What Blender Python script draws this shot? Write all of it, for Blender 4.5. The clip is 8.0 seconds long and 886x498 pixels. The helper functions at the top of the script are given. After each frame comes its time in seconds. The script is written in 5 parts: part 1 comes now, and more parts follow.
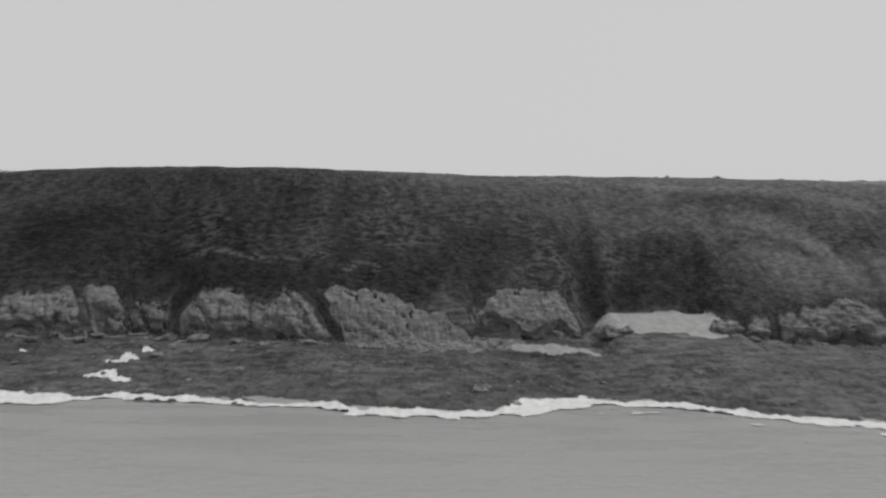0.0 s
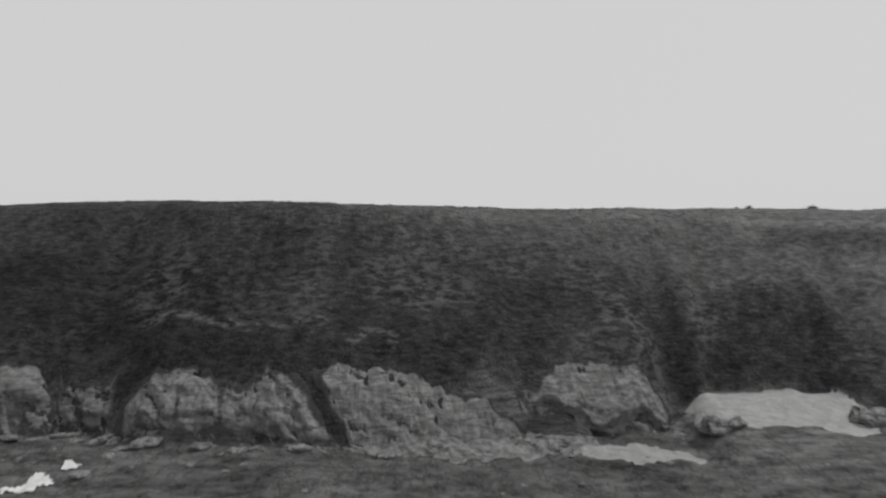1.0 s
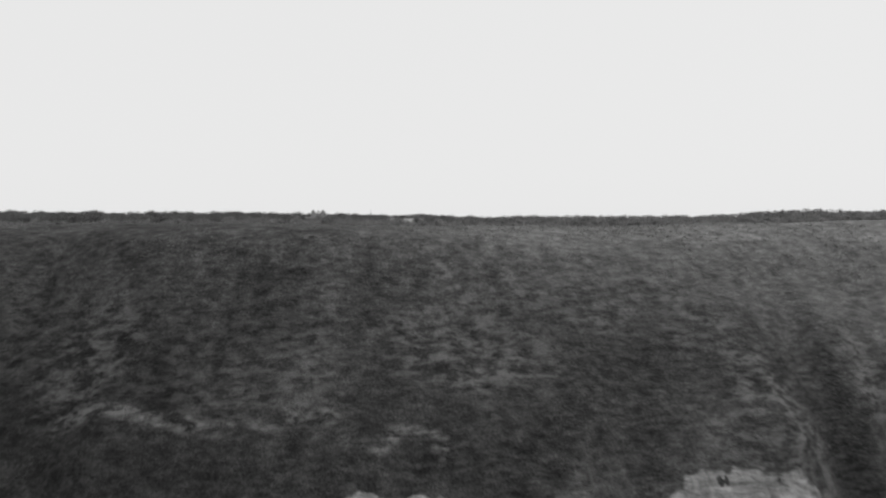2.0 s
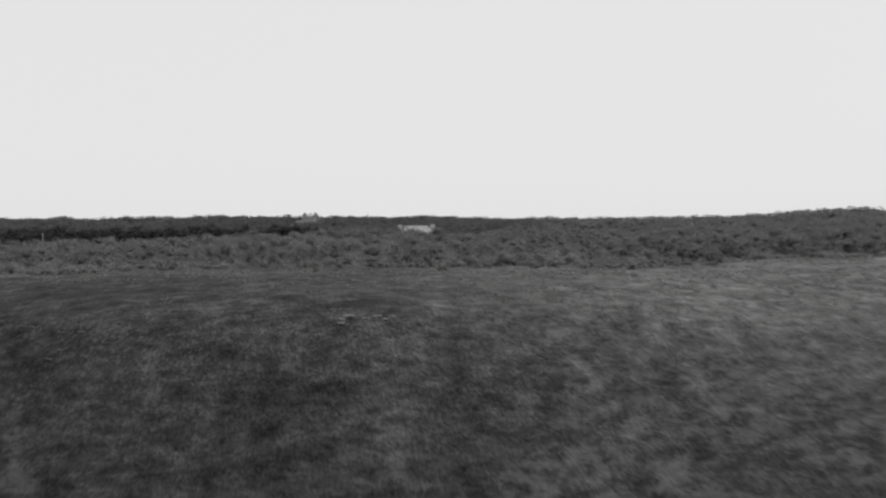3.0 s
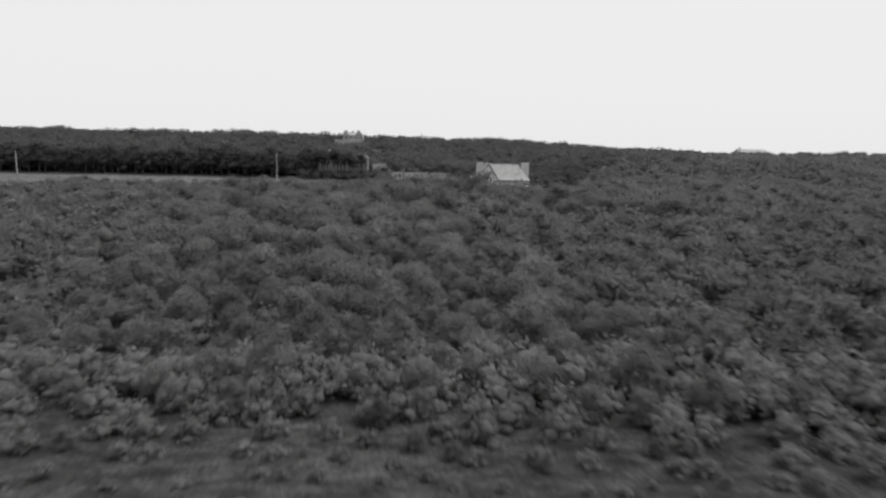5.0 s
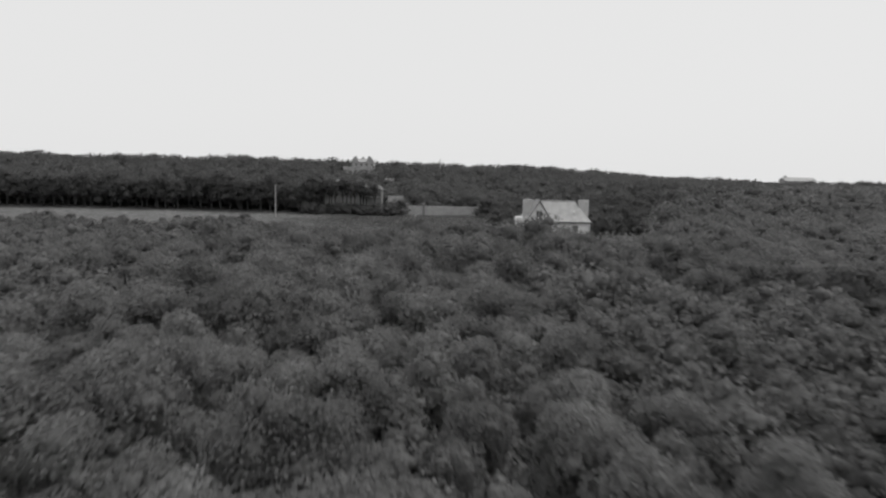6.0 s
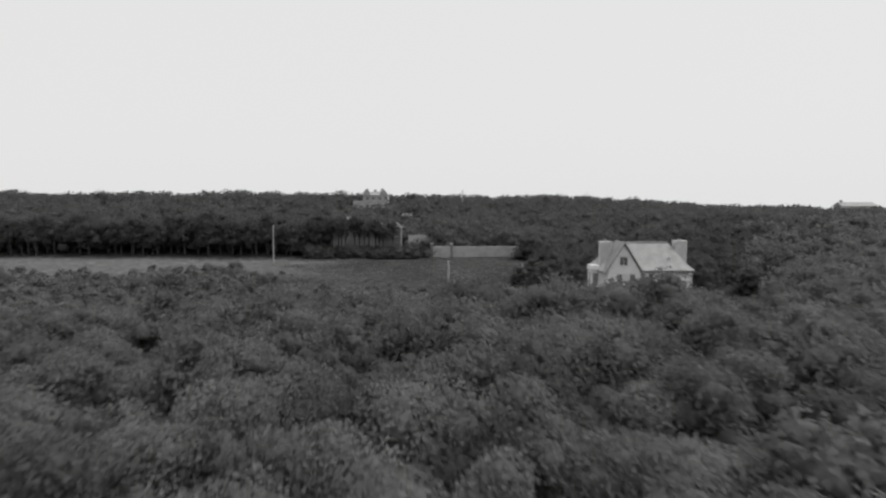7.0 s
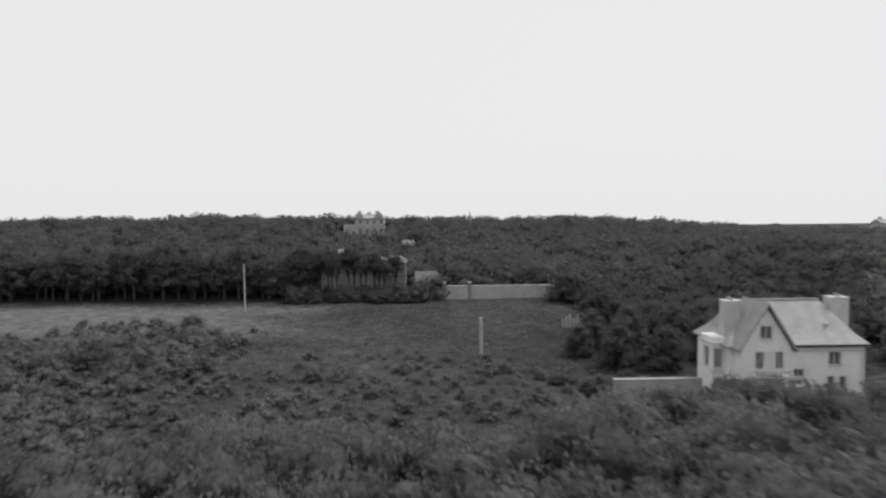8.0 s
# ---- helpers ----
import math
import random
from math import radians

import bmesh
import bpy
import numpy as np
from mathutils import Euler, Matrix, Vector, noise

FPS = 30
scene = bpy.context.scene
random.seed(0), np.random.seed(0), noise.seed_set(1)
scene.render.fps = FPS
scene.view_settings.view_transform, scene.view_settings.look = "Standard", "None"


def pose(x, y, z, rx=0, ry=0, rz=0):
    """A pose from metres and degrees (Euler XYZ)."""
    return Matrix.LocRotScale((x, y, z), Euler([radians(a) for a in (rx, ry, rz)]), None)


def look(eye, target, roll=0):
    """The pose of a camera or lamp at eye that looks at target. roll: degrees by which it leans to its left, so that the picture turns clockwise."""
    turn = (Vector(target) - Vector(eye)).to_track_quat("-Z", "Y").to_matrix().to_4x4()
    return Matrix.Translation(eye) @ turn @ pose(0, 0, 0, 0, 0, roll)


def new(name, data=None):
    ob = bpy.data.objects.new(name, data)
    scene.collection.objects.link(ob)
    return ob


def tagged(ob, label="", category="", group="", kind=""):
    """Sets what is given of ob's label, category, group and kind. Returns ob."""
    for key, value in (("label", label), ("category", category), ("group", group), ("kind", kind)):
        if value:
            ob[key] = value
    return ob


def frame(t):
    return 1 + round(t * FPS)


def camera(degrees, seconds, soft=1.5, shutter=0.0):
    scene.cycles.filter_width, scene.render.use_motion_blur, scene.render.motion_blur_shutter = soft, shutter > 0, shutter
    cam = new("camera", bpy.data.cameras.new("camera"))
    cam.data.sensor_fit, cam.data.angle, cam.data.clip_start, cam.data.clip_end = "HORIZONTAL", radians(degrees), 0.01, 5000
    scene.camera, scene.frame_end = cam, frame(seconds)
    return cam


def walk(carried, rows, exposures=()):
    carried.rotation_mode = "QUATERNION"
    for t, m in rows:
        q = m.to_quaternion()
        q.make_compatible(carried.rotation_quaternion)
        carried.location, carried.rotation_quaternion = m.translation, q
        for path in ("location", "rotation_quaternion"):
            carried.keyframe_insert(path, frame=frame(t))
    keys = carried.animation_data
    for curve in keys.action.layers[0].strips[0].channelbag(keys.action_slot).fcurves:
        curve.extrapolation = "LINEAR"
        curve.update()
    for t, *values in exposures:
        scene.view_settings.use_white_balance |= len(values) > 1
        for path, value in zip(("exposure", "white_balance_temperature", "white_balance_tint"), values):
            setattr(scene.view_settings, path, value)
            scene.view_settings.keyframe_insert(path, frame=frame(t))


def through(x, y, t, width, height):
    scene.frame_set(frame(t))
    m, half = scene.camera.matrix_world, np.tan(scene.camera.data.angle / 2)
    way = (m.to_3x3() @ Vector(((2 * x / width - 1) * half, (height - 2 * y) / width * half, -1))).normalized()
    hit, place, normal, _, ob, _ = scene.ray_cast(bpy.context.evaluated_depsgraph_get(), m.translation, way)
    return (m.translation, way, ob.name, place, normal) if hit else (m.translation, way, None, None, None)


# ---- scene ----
# Low flight from the sea over a cliff coast, a heath, a low wood and on towards a villa.
cam = camera(68.0, 8.0, soft=2.3, shutter=0.32)
PATH = [
    (0, 0.00, 0.00, 26.67, 88.010, -1.335, -2.952),
    (0.5, -1.12, 17.85, 28.69, 89.520, -1.368, -2.617),
    (1, -2.78, 35.90, 31.55, 89.964, -0.899, -2.078),
    (1.5, -5.90, 54.09, 35.21, 89.547, -0.355, -2.297),
    (1.7, -7.27, 61.38, 36.25, 89.430, -0.276, -2.499),
    (2.8, -17.56, 100.82, 43.37, 88.573, 0.880, -4.677),
    (3, -18.71, 107.99, 44.32, 88.594, 0.792, -4.306),
    (3.5, -21.17, 126.02, 46.26, 87.866, -0.235, -1.929),
    (4, -24.08, 143.94, 48.15, 86.247, -1.125, -0.847),
    (4.2, -24.95, 151.11, 49.11, 85.092, -1.064, -0.949),
    (5.3, -30.25, 190.93, 53.20, 80.324, -1.065, -0.767),
    (5.5, -31.41, 198.34, 53.44, 81.010, -0.965, -0.632),
    (6, -35.10, 216.80, 53.91, 82.877, -1.219, -0.382),
    (6.5, -38.39, 234.48, 54.46, 83.978, -0.378, 0.338),
    (7, -41.43, 252.37, 54.28, 85.555, -0.015, 0.157),
    (7.5, -44.32, 269.85, 55.79, 86.570, 0.388, -0.953),
    (7.7, -45.49, 276.87, 56.35, 86.849, 0.476, -1.110),
    (8, -47.52, 287.34, 56.91, 86.865, 0.571, -0.980),
]
EXPOSE = [(0, -0.34), (0.7, -0.28), (0.8, -0.04), (0.9, -0.12), (1.0, -0.26), (1.2, 0.0), (1.5, 0.14), (2.8, 0.06), (3.5, 0.04), (4.0, -0.03), (5.5, 0.24), (6.0, 0.08), (6.5, 0.05), (7.0, 0.06), (8, 0.14)]
walk(cam, [(t, pose(x, y, z, a, b, c)) for t, x, y, z, a, b, c in PATH], EXPOSE)

# ---- light: a white overcast sky with a weak, wide sun to the right ----
SUN_EL, SUN_AZ = 58.0, 78.0
world = bpy.data.worlds.new("overcast")
scene.world = world
world.use_nodes = True
wn, wl = world.node_tree.nodes, world.node_tree.links
bg = wn["Background"]
sky = wn.new("ShaderNodeTexSky")
sky.sky_type, sky.sun_disc = "NISHITA", False
sky.sun_elevation, sky.sun_rotation = radians(SUN_EL), radians(SUN_AZ)
sky.dust_density, sky.air_density = 4.0, 1.0
grey = wn.new("ShaderNodeRGBToBW")
wl.new(sky.outputs[0], grey.inputs[0])
veil = wn.new("ShaderNodeMath")
veil.operation = "MULTIPLY_ADD"
veil.inputs[1].default_value, veil.inputs[2].default_value = 0.06, 7.3
wl.new(grey.outputs[0], veil.inputs[0])
wl.new(veil.outputs[0], bg.inputs[0])
bg.inputs[1].default_value = 0.1
sun_data = bpy.data.lights.new("sun", "SUN")
sun_data.energy, sun_data.angle = 2.1, radians(18)
sun_data.color = (1.0, 0.99, 0.97)
sun = new("sun", sun_data)
sd = Vector((math.sin(radians(SUN_AZ)) * math.cos(radians(SUN_EL)), math.cos(radians(SUN_AZ)) * math.cos(radians(SUN_EL)), math.sin(radians(SUN_EL))))
sun.matrix_world = look(sd * 300, (0, 0, 0))


# ---- materials: black and white, so every surface is a grey of its own reflectance ----
def g3(v):
    return (v, v, v, 1)


def material(name, lo, hi, scale, rough=0.85, bump=0.3, fine=6.0, island=0.0, obj=0.0, spec=0.2, metal=0.0):
    """Two scales of variation between two greys, with relief; island and obj add a spread by piece and by object."""
    m = bpy.data.materials.new(name)
    m.use_nodes = True
    n, l = m.node_tree.nodes, m.node_tree.links
    b = n["Principled BSDF"]
    b.inputs["Roughness"].default_value, b.inputs["Metallic"].default_value = rough, metal
    b.inputs["Specular IOR Level"].default_value = spec
    tc = n.new("ShaderNodeTexCoord")
    geo = n.new("ShaderNodeNewGeometry")
    n1, n2 = n.new("ShaderNodeTexNoise"), n.new("ShaderNodeTexNoise")
    for t, s in ((n1, scale), (n2, scale * fine)):
        t.inputs["Scale"].default_value, t.inputs["Detail"].default_value = s, 5
        l.new(geo.outputs["Position"], t.inputs["Vector"])
    add = n.new("ShaderNodeMath")
    add.operation = "MULTIPLY_ADD"
    add.inputs[1].default_value = 0.6
    l.new(n2.outputs[0], add.inputs[0])
    l.new(n1.outputs[0], add.inputs[2])
    last = add
    info = n.new("ShaderNodeObjectInfo")
    for src, k in ((geo.outputs["Random Per Island"], island), (info.outputs["Random"], obj)):
        if k:
            a = n.new("ShaderNodeMath")
            a.operation = "MULTIPLY_ADD"
            a.inputs[1].default_value = k
            l.new(src, a.inputs[0])
            l.new(last.outputs[0], a.inputs[2])
            last = a
    ramp = n.new("ShaderNodeMapRange")
    ramp.inputs["From Min"].default_value = 0.5
    ramp.inputs["From Max"].default_value = 1.1 + island + obj
    ramp.inputs["To Min"].default_value, ramp.inputs["To Max"].default_value = lo, hi
    l.new(last.outputs[0], ramp.inputs["Value"])
    l.new(ramp.outputs[0], b.inputs["Base Color"])
    if bump:
        bp = n.new("ShaderNodeBump")
        bp.inputs["Strength"].default_value, bp.inputs["Distance"].default_value = bump, 0.3 / scale
        l.new(add.outputs[0], bp.inputs["Height"])
        l.new(bp.outputs[0], b.inputs["Normal"])
    return m


def foliage(name, lo, hi, scale=0.09, through=0.5, relief=0.9):
    """Leaves: greys that vary from crown to crown and within, part of the light passing through."""
    m = material(name, lo, hi, scale, 0.8, 0.0, 18.0, obj=0.28, spec=0.1)
    n, l = m.node_tree.nodes, m.node_tree.links
    b = n["Principled BSDF"]
    geo = n.new("ShaderNodeNewGeometry")
    t = n.new("ShaderNodeTexNoise")
    t.inputs["Scale"].default_value, t.inputs["Detail"].default_value = 2.8, 6
    l.new(geo.outputs["Position"], t.inputs["Vector"])
    bp = n.new("ShaderNodeBump")
    bp.inputs["Strength"].default_value, bp.inputs["Distance"].default_value = relief, 0.35
    l.new(t.outputs[0], bp.inputs["Height"])
    l.new(bp.outputs[0], b.inputs["Normal"])
    tr, mx = n.new("ShaderNodeBsdfTranslucent"), n.new("ShaderNodeMixShader")
    l.new(b.inputs["Base Color"].links[0].from_socket, tr.inputs[0])
    mx.inputs[0].default_value = through
    l.new(b.outputs[0], mx.inputs[1])
    l.new(tr.outputs[0], mx.inputs[2])
    l.new(mx.outputs[0], n["Material Output"].inputs[0])
    return m


def ground_material():
    """Heath grass, rock, sand and dry pasture, blended by the zones of the sheet."""
    m = bpy.data.materials.new("coast_ground")
    m.use_nodes = True
    n, l = m.node_tree.nodes, m.node_tree.links
    b = n["Principled BSDF"]
    b.inputs["Roughness"].default_value = 0.95
    b.inputs["Specular IOR Level"].default_value = 0.1
    geo = n.new("ShaderNodeNewGeometry")

    def tex(scale, detail=6, rough=0.6, stretch=(1, 1, 1)):
        mp = n.new("ShaderNodeMapping")
        mp.inputs["Scale"].default_value = stretch
        l.new(geo.outputs["Position"], mp.inputs["Vector"])
        t = n.new("ShaderNodeTexNoise")
        t.inputs["Scale"].default_value, t.inputs["Detail"].default_value, t.inputs["Roughness"].default_value = scale, detail, rough
        l.new(mp.outputs[0], t.inputs["Vector"])
        return t.outputs[0]

    def span(src, a, c, lo, hi):
        r = n.new("ShaderNodeMapRange")
        for key, v in (("From Min", a), ("From Max", c), ("To Min", lo), ("To Max", hi)):
            r.inputs[key].default_value = v
        l.new(src, r.inputs["Value"])
        return r.outputs[0]

    def op(kind, a, c):
        o = n.new("ShaderNodeMath")
        o.operation = kind
        for i, s in ((0, a), (1, c)):
            if isinstance(s, float):
                o.inputs[i].default_value = s
            else:
                l.new(s, o.inputs[i])
        return o.outputs[0]

    def n_abs(a):
        return op("ABSOLUTE", a, 0.0)

    def mix(f, a, c):
        x = n.new("ShaderNodeMix")
        x.data_type = "FLOAT"
        l.new(f, x.inputs[0])
        l.new(a, x.inputs[2])
        l.new(c, x.inputs[3])
        return x.outputs[0]

    def zone(name):
        a = n.new("ShaderNodeAttribute")
        a.attribute_name = name
        return a.outputs["Fac"]

    big, mid, small = tex(0.06, 4), tex(0.5, 6, 0.65), tex(3.0, 5, 0.7)
    strata = tex(0.55, 8, 0.7, (0.28, 0.75, 2.2))
    speck = tex(0.8, 5, 0.62, (0.55, 1.0, 1.3))
    grass = op("MULTIPLY", span(mid, 0.32, 0.68, 0.045, 0.115), span(big, 0.35, 0.65, 0.75, 1.25))
    clump = tex(1.2, 5, 0.6, (0.45, 1.0, 1.5))
    grass = op("MULTIPLY", grass, span(small, 0.3, 0.7, 0.58, 1.42))
    tuft = tex(7.0, 3, 0.6, (0.8, 1.0, 1.0))
    grass = op("MULTIPLY", grass, span(tuft, 0.34, 0.66, 0.62, 1.38))
    grass = op("MULTIPLY", grass, span(clump, 0.36, 0.64, 0.58, 1.32))
    # heath darkens the grass, and carries shade and brightness painted by zone
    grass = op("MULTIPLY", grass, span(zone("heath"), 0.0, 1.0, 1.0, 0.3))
    bare = op("MULTIPLY", span(speck, 0.46, 0.6, 0.0, 1.0), zone("bare"))
    vein = tex(0.32, 5, 0.6, (1.0, 0.55, 1.0))
    vein = n_abs(op("SUBTRACT", vein, 0.5))
    rock = op("MULTIPLY", span(vein, 0.0, 0.03, 0.6, 1.0), op("MULTIPLY", span(strata, 0.36, 0.64, 0.052, 0.17), op("MULTIPLY", span(small, 0.25, 0.75, 0.75, 1.25), span(big, 0.36, 0.64, 0.8, 1.25))))
    sand = op("MULTIPLY", span(mid, 0.3, 0.7, 0.3, 0.43), span(small, 0.3, 0.7, 0.92, 1.08))
    dry = op("MULTIPLY", span(mid, 0.3, 0.7, 0.16, 0.27), op("MULTIPLY", span(small, 0.25, 0.75, 0.8, 1.2), span(clump, 0.38, 0.62, 0.75, 1.2)))
    pale = n.new("ShaderNodeValue")
    pale.outputs[0].default_value = 0.14
    c = mix(bare, grass, pale.outputs[0])
    c = mix(zone("dry"), c, dry)
    fray = op("ADD", op("MULTIPLY", mid, 0.7), op("MULTIPLY", small, 0.3))
    c = mix(span(op("ADD", zone("rock"), fray), 0.86, 1.14, 0.0, 1.0), c, rock)
    c = mix(span(op("ADD", zone("sand"), fray), 0.92, 1.08, 0.0, 1.0), c, sand)
    l.new(c, b.inputs["Base Color"])
    bp = n.new("ShaderNodeBump")
    bp.inputs["Strength"].default_value, bp.inputs["Distance"].default_value = 0.9, 0.7
    l.new(op("ADD", op("ADD", mid, op("MULTIPLY", small, 0.35)), op("MULTIPLY", op("MULTIPLY", strata, 1.8), zone("rock"))), bp.inputs["Height"])
    l.new(bp.outputs[0], b.inputs["Normal"])
    return m


def rock_material():
    """Bedded cliff rock: pale faces, dark seams and stains."""
    m = material("cliff_rock", 0.135, 0.265, 0.7, 0.92, 0.0, 6.0, spec=0.15)
    n, l = m.node_tree.nodes, m.node_tree.links
    b = n["Principled BSDF"]
    geo = n.new("ShaderNodeNewGeometry")
    mp = n.new("ShaderNodeMapping")
    mp.inputs["Rotation"].default_value = (radians(20), radians(24), 0)
    mp.inputs["Scale"].default_value = (0.28, 0.3, 1.5)
    l.new(geo.outputs["Position"], mp.inputs["Vector"])
    t = n.new("ShaderNodeTexNoise")
    t.inputs["Scale"].default_value, t.inputs["Detail"].default_value, t.inputs["Roughness"].default_value = 1.0, 8, 0.62
    t.inputs["Distortion"].default_value = 1.2
    l.new(mp.outputs[0], t.inputs["Vector"])
    seam = n.new("ShaderNodeMapRange")
    for key, v in (("From Min", 0.36), ("From Max", 0.54), ("To Min", 0.66), ("To Max", 1.08)):
        seam.inputs[key].default_value = v
    l.new(t.outputs[0], seam.inputs["Value"])
    mp2 = n.new("ShaderNodeMapping")
    mp2.inputs["Rotation"].default_value = (0, radians(-22), 0)
    mp2.inputs["Scale"].default_value = (1.1, 0.7, 0.42)
    l.new(geo.outputs["Position"], mp2.inputs["Vector"])
    flute = n.new("ShaderNodeTexNoise")
    flute.inputs["Scale"].default_value, flute.inputs["Detail"].default_value, flute.inputs["Roughness"].default_value, flute.inputs["Distortion"].default_value = 0.7, 7, 0.62, 1.6
    l.new(mp2.outputs[0], flute.inputs["Vector"])
    groove = n.new("ShaderNodeMapRange")
    for key, v in (("From Min", 0.36), ("From Max", 0.6), ("To Min", 0.72), ("To Max", 1.12)):
        groove.inputs[key].default_value = v
    l.new(flute.outputs[0], groove.inputs["Value"])
    both = n.new("ShaderNodeMath")
    both.operation = "MULTIPLY"
    l.new(seam.outputs[0], both.inputs[0])
    l.new(groove.outputs[0], both.inputs[1])
    mul = n.new("ShaderNodeMath")
    mul.operation = "MULTIPLY"
    l.new(b.inputs["Base Color"].links[0].from_socket, mul.inputs[0])
    l.new(both.outputs[0], mul.inputs[1])
    # turf creeping over the top and the sides of a face
    turf = n.new("ShaderNodeAttribute")
    turf.attribute_name = "turf"
    ragged = n.new("ShaderNodeMath")
    ragged.operation = "ADD"
    l.new(turf.outputs["Fac"], ragged.inputs[0])
    l.new(flute.outputs[0], ragged.inputs[1])
    cover = n.new("ShaderNodeMapRange")
    for key, v in (("From Min", 0.78), ("From Max", 1.2), ("To Min", 0.0), ("To Max", 1.0)):
        cover.inputs[key].default_value = v
    l.new(ragged.outputs[0], cover.inputs["Value"])
    grow = n.new("ShaderNodeMapRange")
    grow.inputs["To Min"].default_value, grow.inputs["To Max"].default_value = 0.02, 0.09
    l.new(t.outputs[0], grow.inputs["Value"])
    mx = n.new("ShaderNodeMix")
    mx.data_type = "FLOAT"
    l.new(cover.outputs[0], mx.inputs[0])
    l.new(mul.outputs[0], mx.inputs[2])
    l.new(grow.outputs[0], mx.inputs[3])
    l.new(mx.outputs[0], b.inputs["Base Color"])
    bp = n.new("ShaderNodeBump")
    bp.inputs["Strength"].default_value, bp.inputs["Distance"].default_value = 0.9, 0.6
    l.new(t.outputs[0], bp.inputs["Height"])
    l.new(bp.outputs[0], b.inputs["Normal"])
    return m


def water_material():
    m = bpy.data.materials.new("sea_water")
    m.use_nodes = True
    n, l = m.node_tree.nodes, m.node_tree.links
    b = n["Principled BSDF"]
    b.inputs["Base Color"].default_value = g3(0.3)
    b.inputs["IOR"].default_value = 1.333
    geo = n.new("ShaderNodeNewGeometry")
    h = None
    for s, st in ((0.8, (0.6, 1.3, 1)), (3.6, (0.8, 1.2, 1))):
        mp = n.new("ShaderNodeMapping")
        mp.inputs["Scale"].default_value = st
        l.new(geo.outputs["Position"], mp.inputs["Vector"])
        t = n.new("ShaderNodeTexNoise")
        t.inputs["Scale"].default_value, t.inputs["Detail"].default_value = s, 4
        l.new(mp.outputs[0], t.inputs["Vector"])
        bp = n.new("ShaderNodeBump")
        bp.inputs["Strength"].default_value, bp.inputs["Distance"].default_value = 0.35, 0.25 / s
        l.new(t.outputs[0], bp.inputs["Height"])
        if h:
            l.new(h, bp.inputs["Normal"])
        h = bp.outputs[0]
    l.new(h, b.inputs["Normal"])
    # wind streaks: patches of rougher and smoother water
    mp = n.new("ShaderNodeMapping")
    mp.inputs["Scale"].default_value = (0.035, 0.22, 1)
    l.new(geo.outputs["Position"], mp.inputs["Vector"])
    t = n.new("ShaderNodeTexNoise")
    t.inputs["Scale"].default_value, t.inputs["Detail"].default_value, t.inputs["Roughness"].default_value = 1.0, 6, 0.65
    l.new(mp.outputs[0], t.inputs["Vector"])
    streak = n.new("ShaderNodeMapRange")
    for key, v in (("From Min", 0.36), ("From Max", 0.64), ("To Min", 0.12), ("To Max", 0.5)):
        streak.inputs[key].default_value = v
    l.new(t.outputs[0], streak.inputs["Value"])
    l.new(streak.outputs[0], b.inputs["Roughness"])
    return m


def slate_material(name, lo, hi):
    """Courses of small slates on a roof, about 0.25 m apart."""
    m = material(name, lo, hi, 0.8, 0.7, 0.2)
    n, l = m.node_tree.nodes, m.node_tree.links
    tc = n.new("ShaderNodeNewGeometry")
    w = n.new("ShaderNodeTexWave")
    w.bands_direction, w.wave_profile = "Z", "SAW"
    w.inputs["Scale"].default_value, w.inputs["Distortion"].default_value = 1.8, 0.6
    l.new(tc.outputs["Position"], w.inputs["Vector"])
    bp = n.new("ShaderNodeBump")
    bp.inputs["Strength"].default_value, bp.inputs["Distance"].default_value = 0.4, 0.03
    l.new(w.outputs[1], bp.inputs["Height"])
    l.new(bp.outputs[0], n["Principled BSDF"].inputs["Normal"])
    return m


M_GROUND, M_WATER = ground_material(), water_material()
M_FOAM = material("sea_foam", 0.5, 0.72, 0.8, 0.7, 0.3)
M_ROCK = rock_material()
M_STONE = material("pale_stone", 0.13, 0.21, 1.5, 0.9, 0.4)
M_LEAF = foliage("wood_foliage", 0.085, 0.31, 0.17, 0.5)
M_INLAND = foliage("inland_foliage", 0.075, 0.16, 0.07, 0.5)
M_DARKLEAF = foliage("dark_foliage", 0.07, 0.145)
M_GRASS = foliage("grass_tufts", 0.12, 0.21, 0.1, 0.5, 0.0)
M_BARK = material("bark", 0.03, 0.08, 2.0, 0.9, 0.5)
M_RENDER = material("lime_render", 0.66, 0.84, 0.5, 0.9, 0.12, 8.0)
M_GREYSTONE = material("grey_rubble_stone", 0.15, 0.26, 1.2, 0.9, 0.5, 4.0)
M_OLDRENDER = material("weathered_render", 0.3, 0.46, 0.6, 0.9, 0.15, 8.0)
M_TRIM = material("pale_trim", 0.56, 0.68, 1.0, 0.8, 0.05)
M_DARKTRIM = material("weathered_wood", 0.13, 0.2, 2.0, 0.8, 0.2)
M_SLATE = slate_material("pale_slate", 0.25, 0.38)
M_DARKSLATE = slate_material("dark_slate", 0.1, 0.17)
M_CHIMNEY = material("chimney_masonry", 0.42, 0.56, 1.5, 0.9, 0.3)
M_SHUTTER = material("painted_shutter", 0.26, 0.34, 2.0, 0.7, 0.1)
M_GLASS = material("window_glass", 0.1, 0.18, 2.0, 0.12, 0.0, spec=0.7)
M_POLE = material("bleached_pole", 0.28, 0.42, 3.0, 0.85, 0.2)


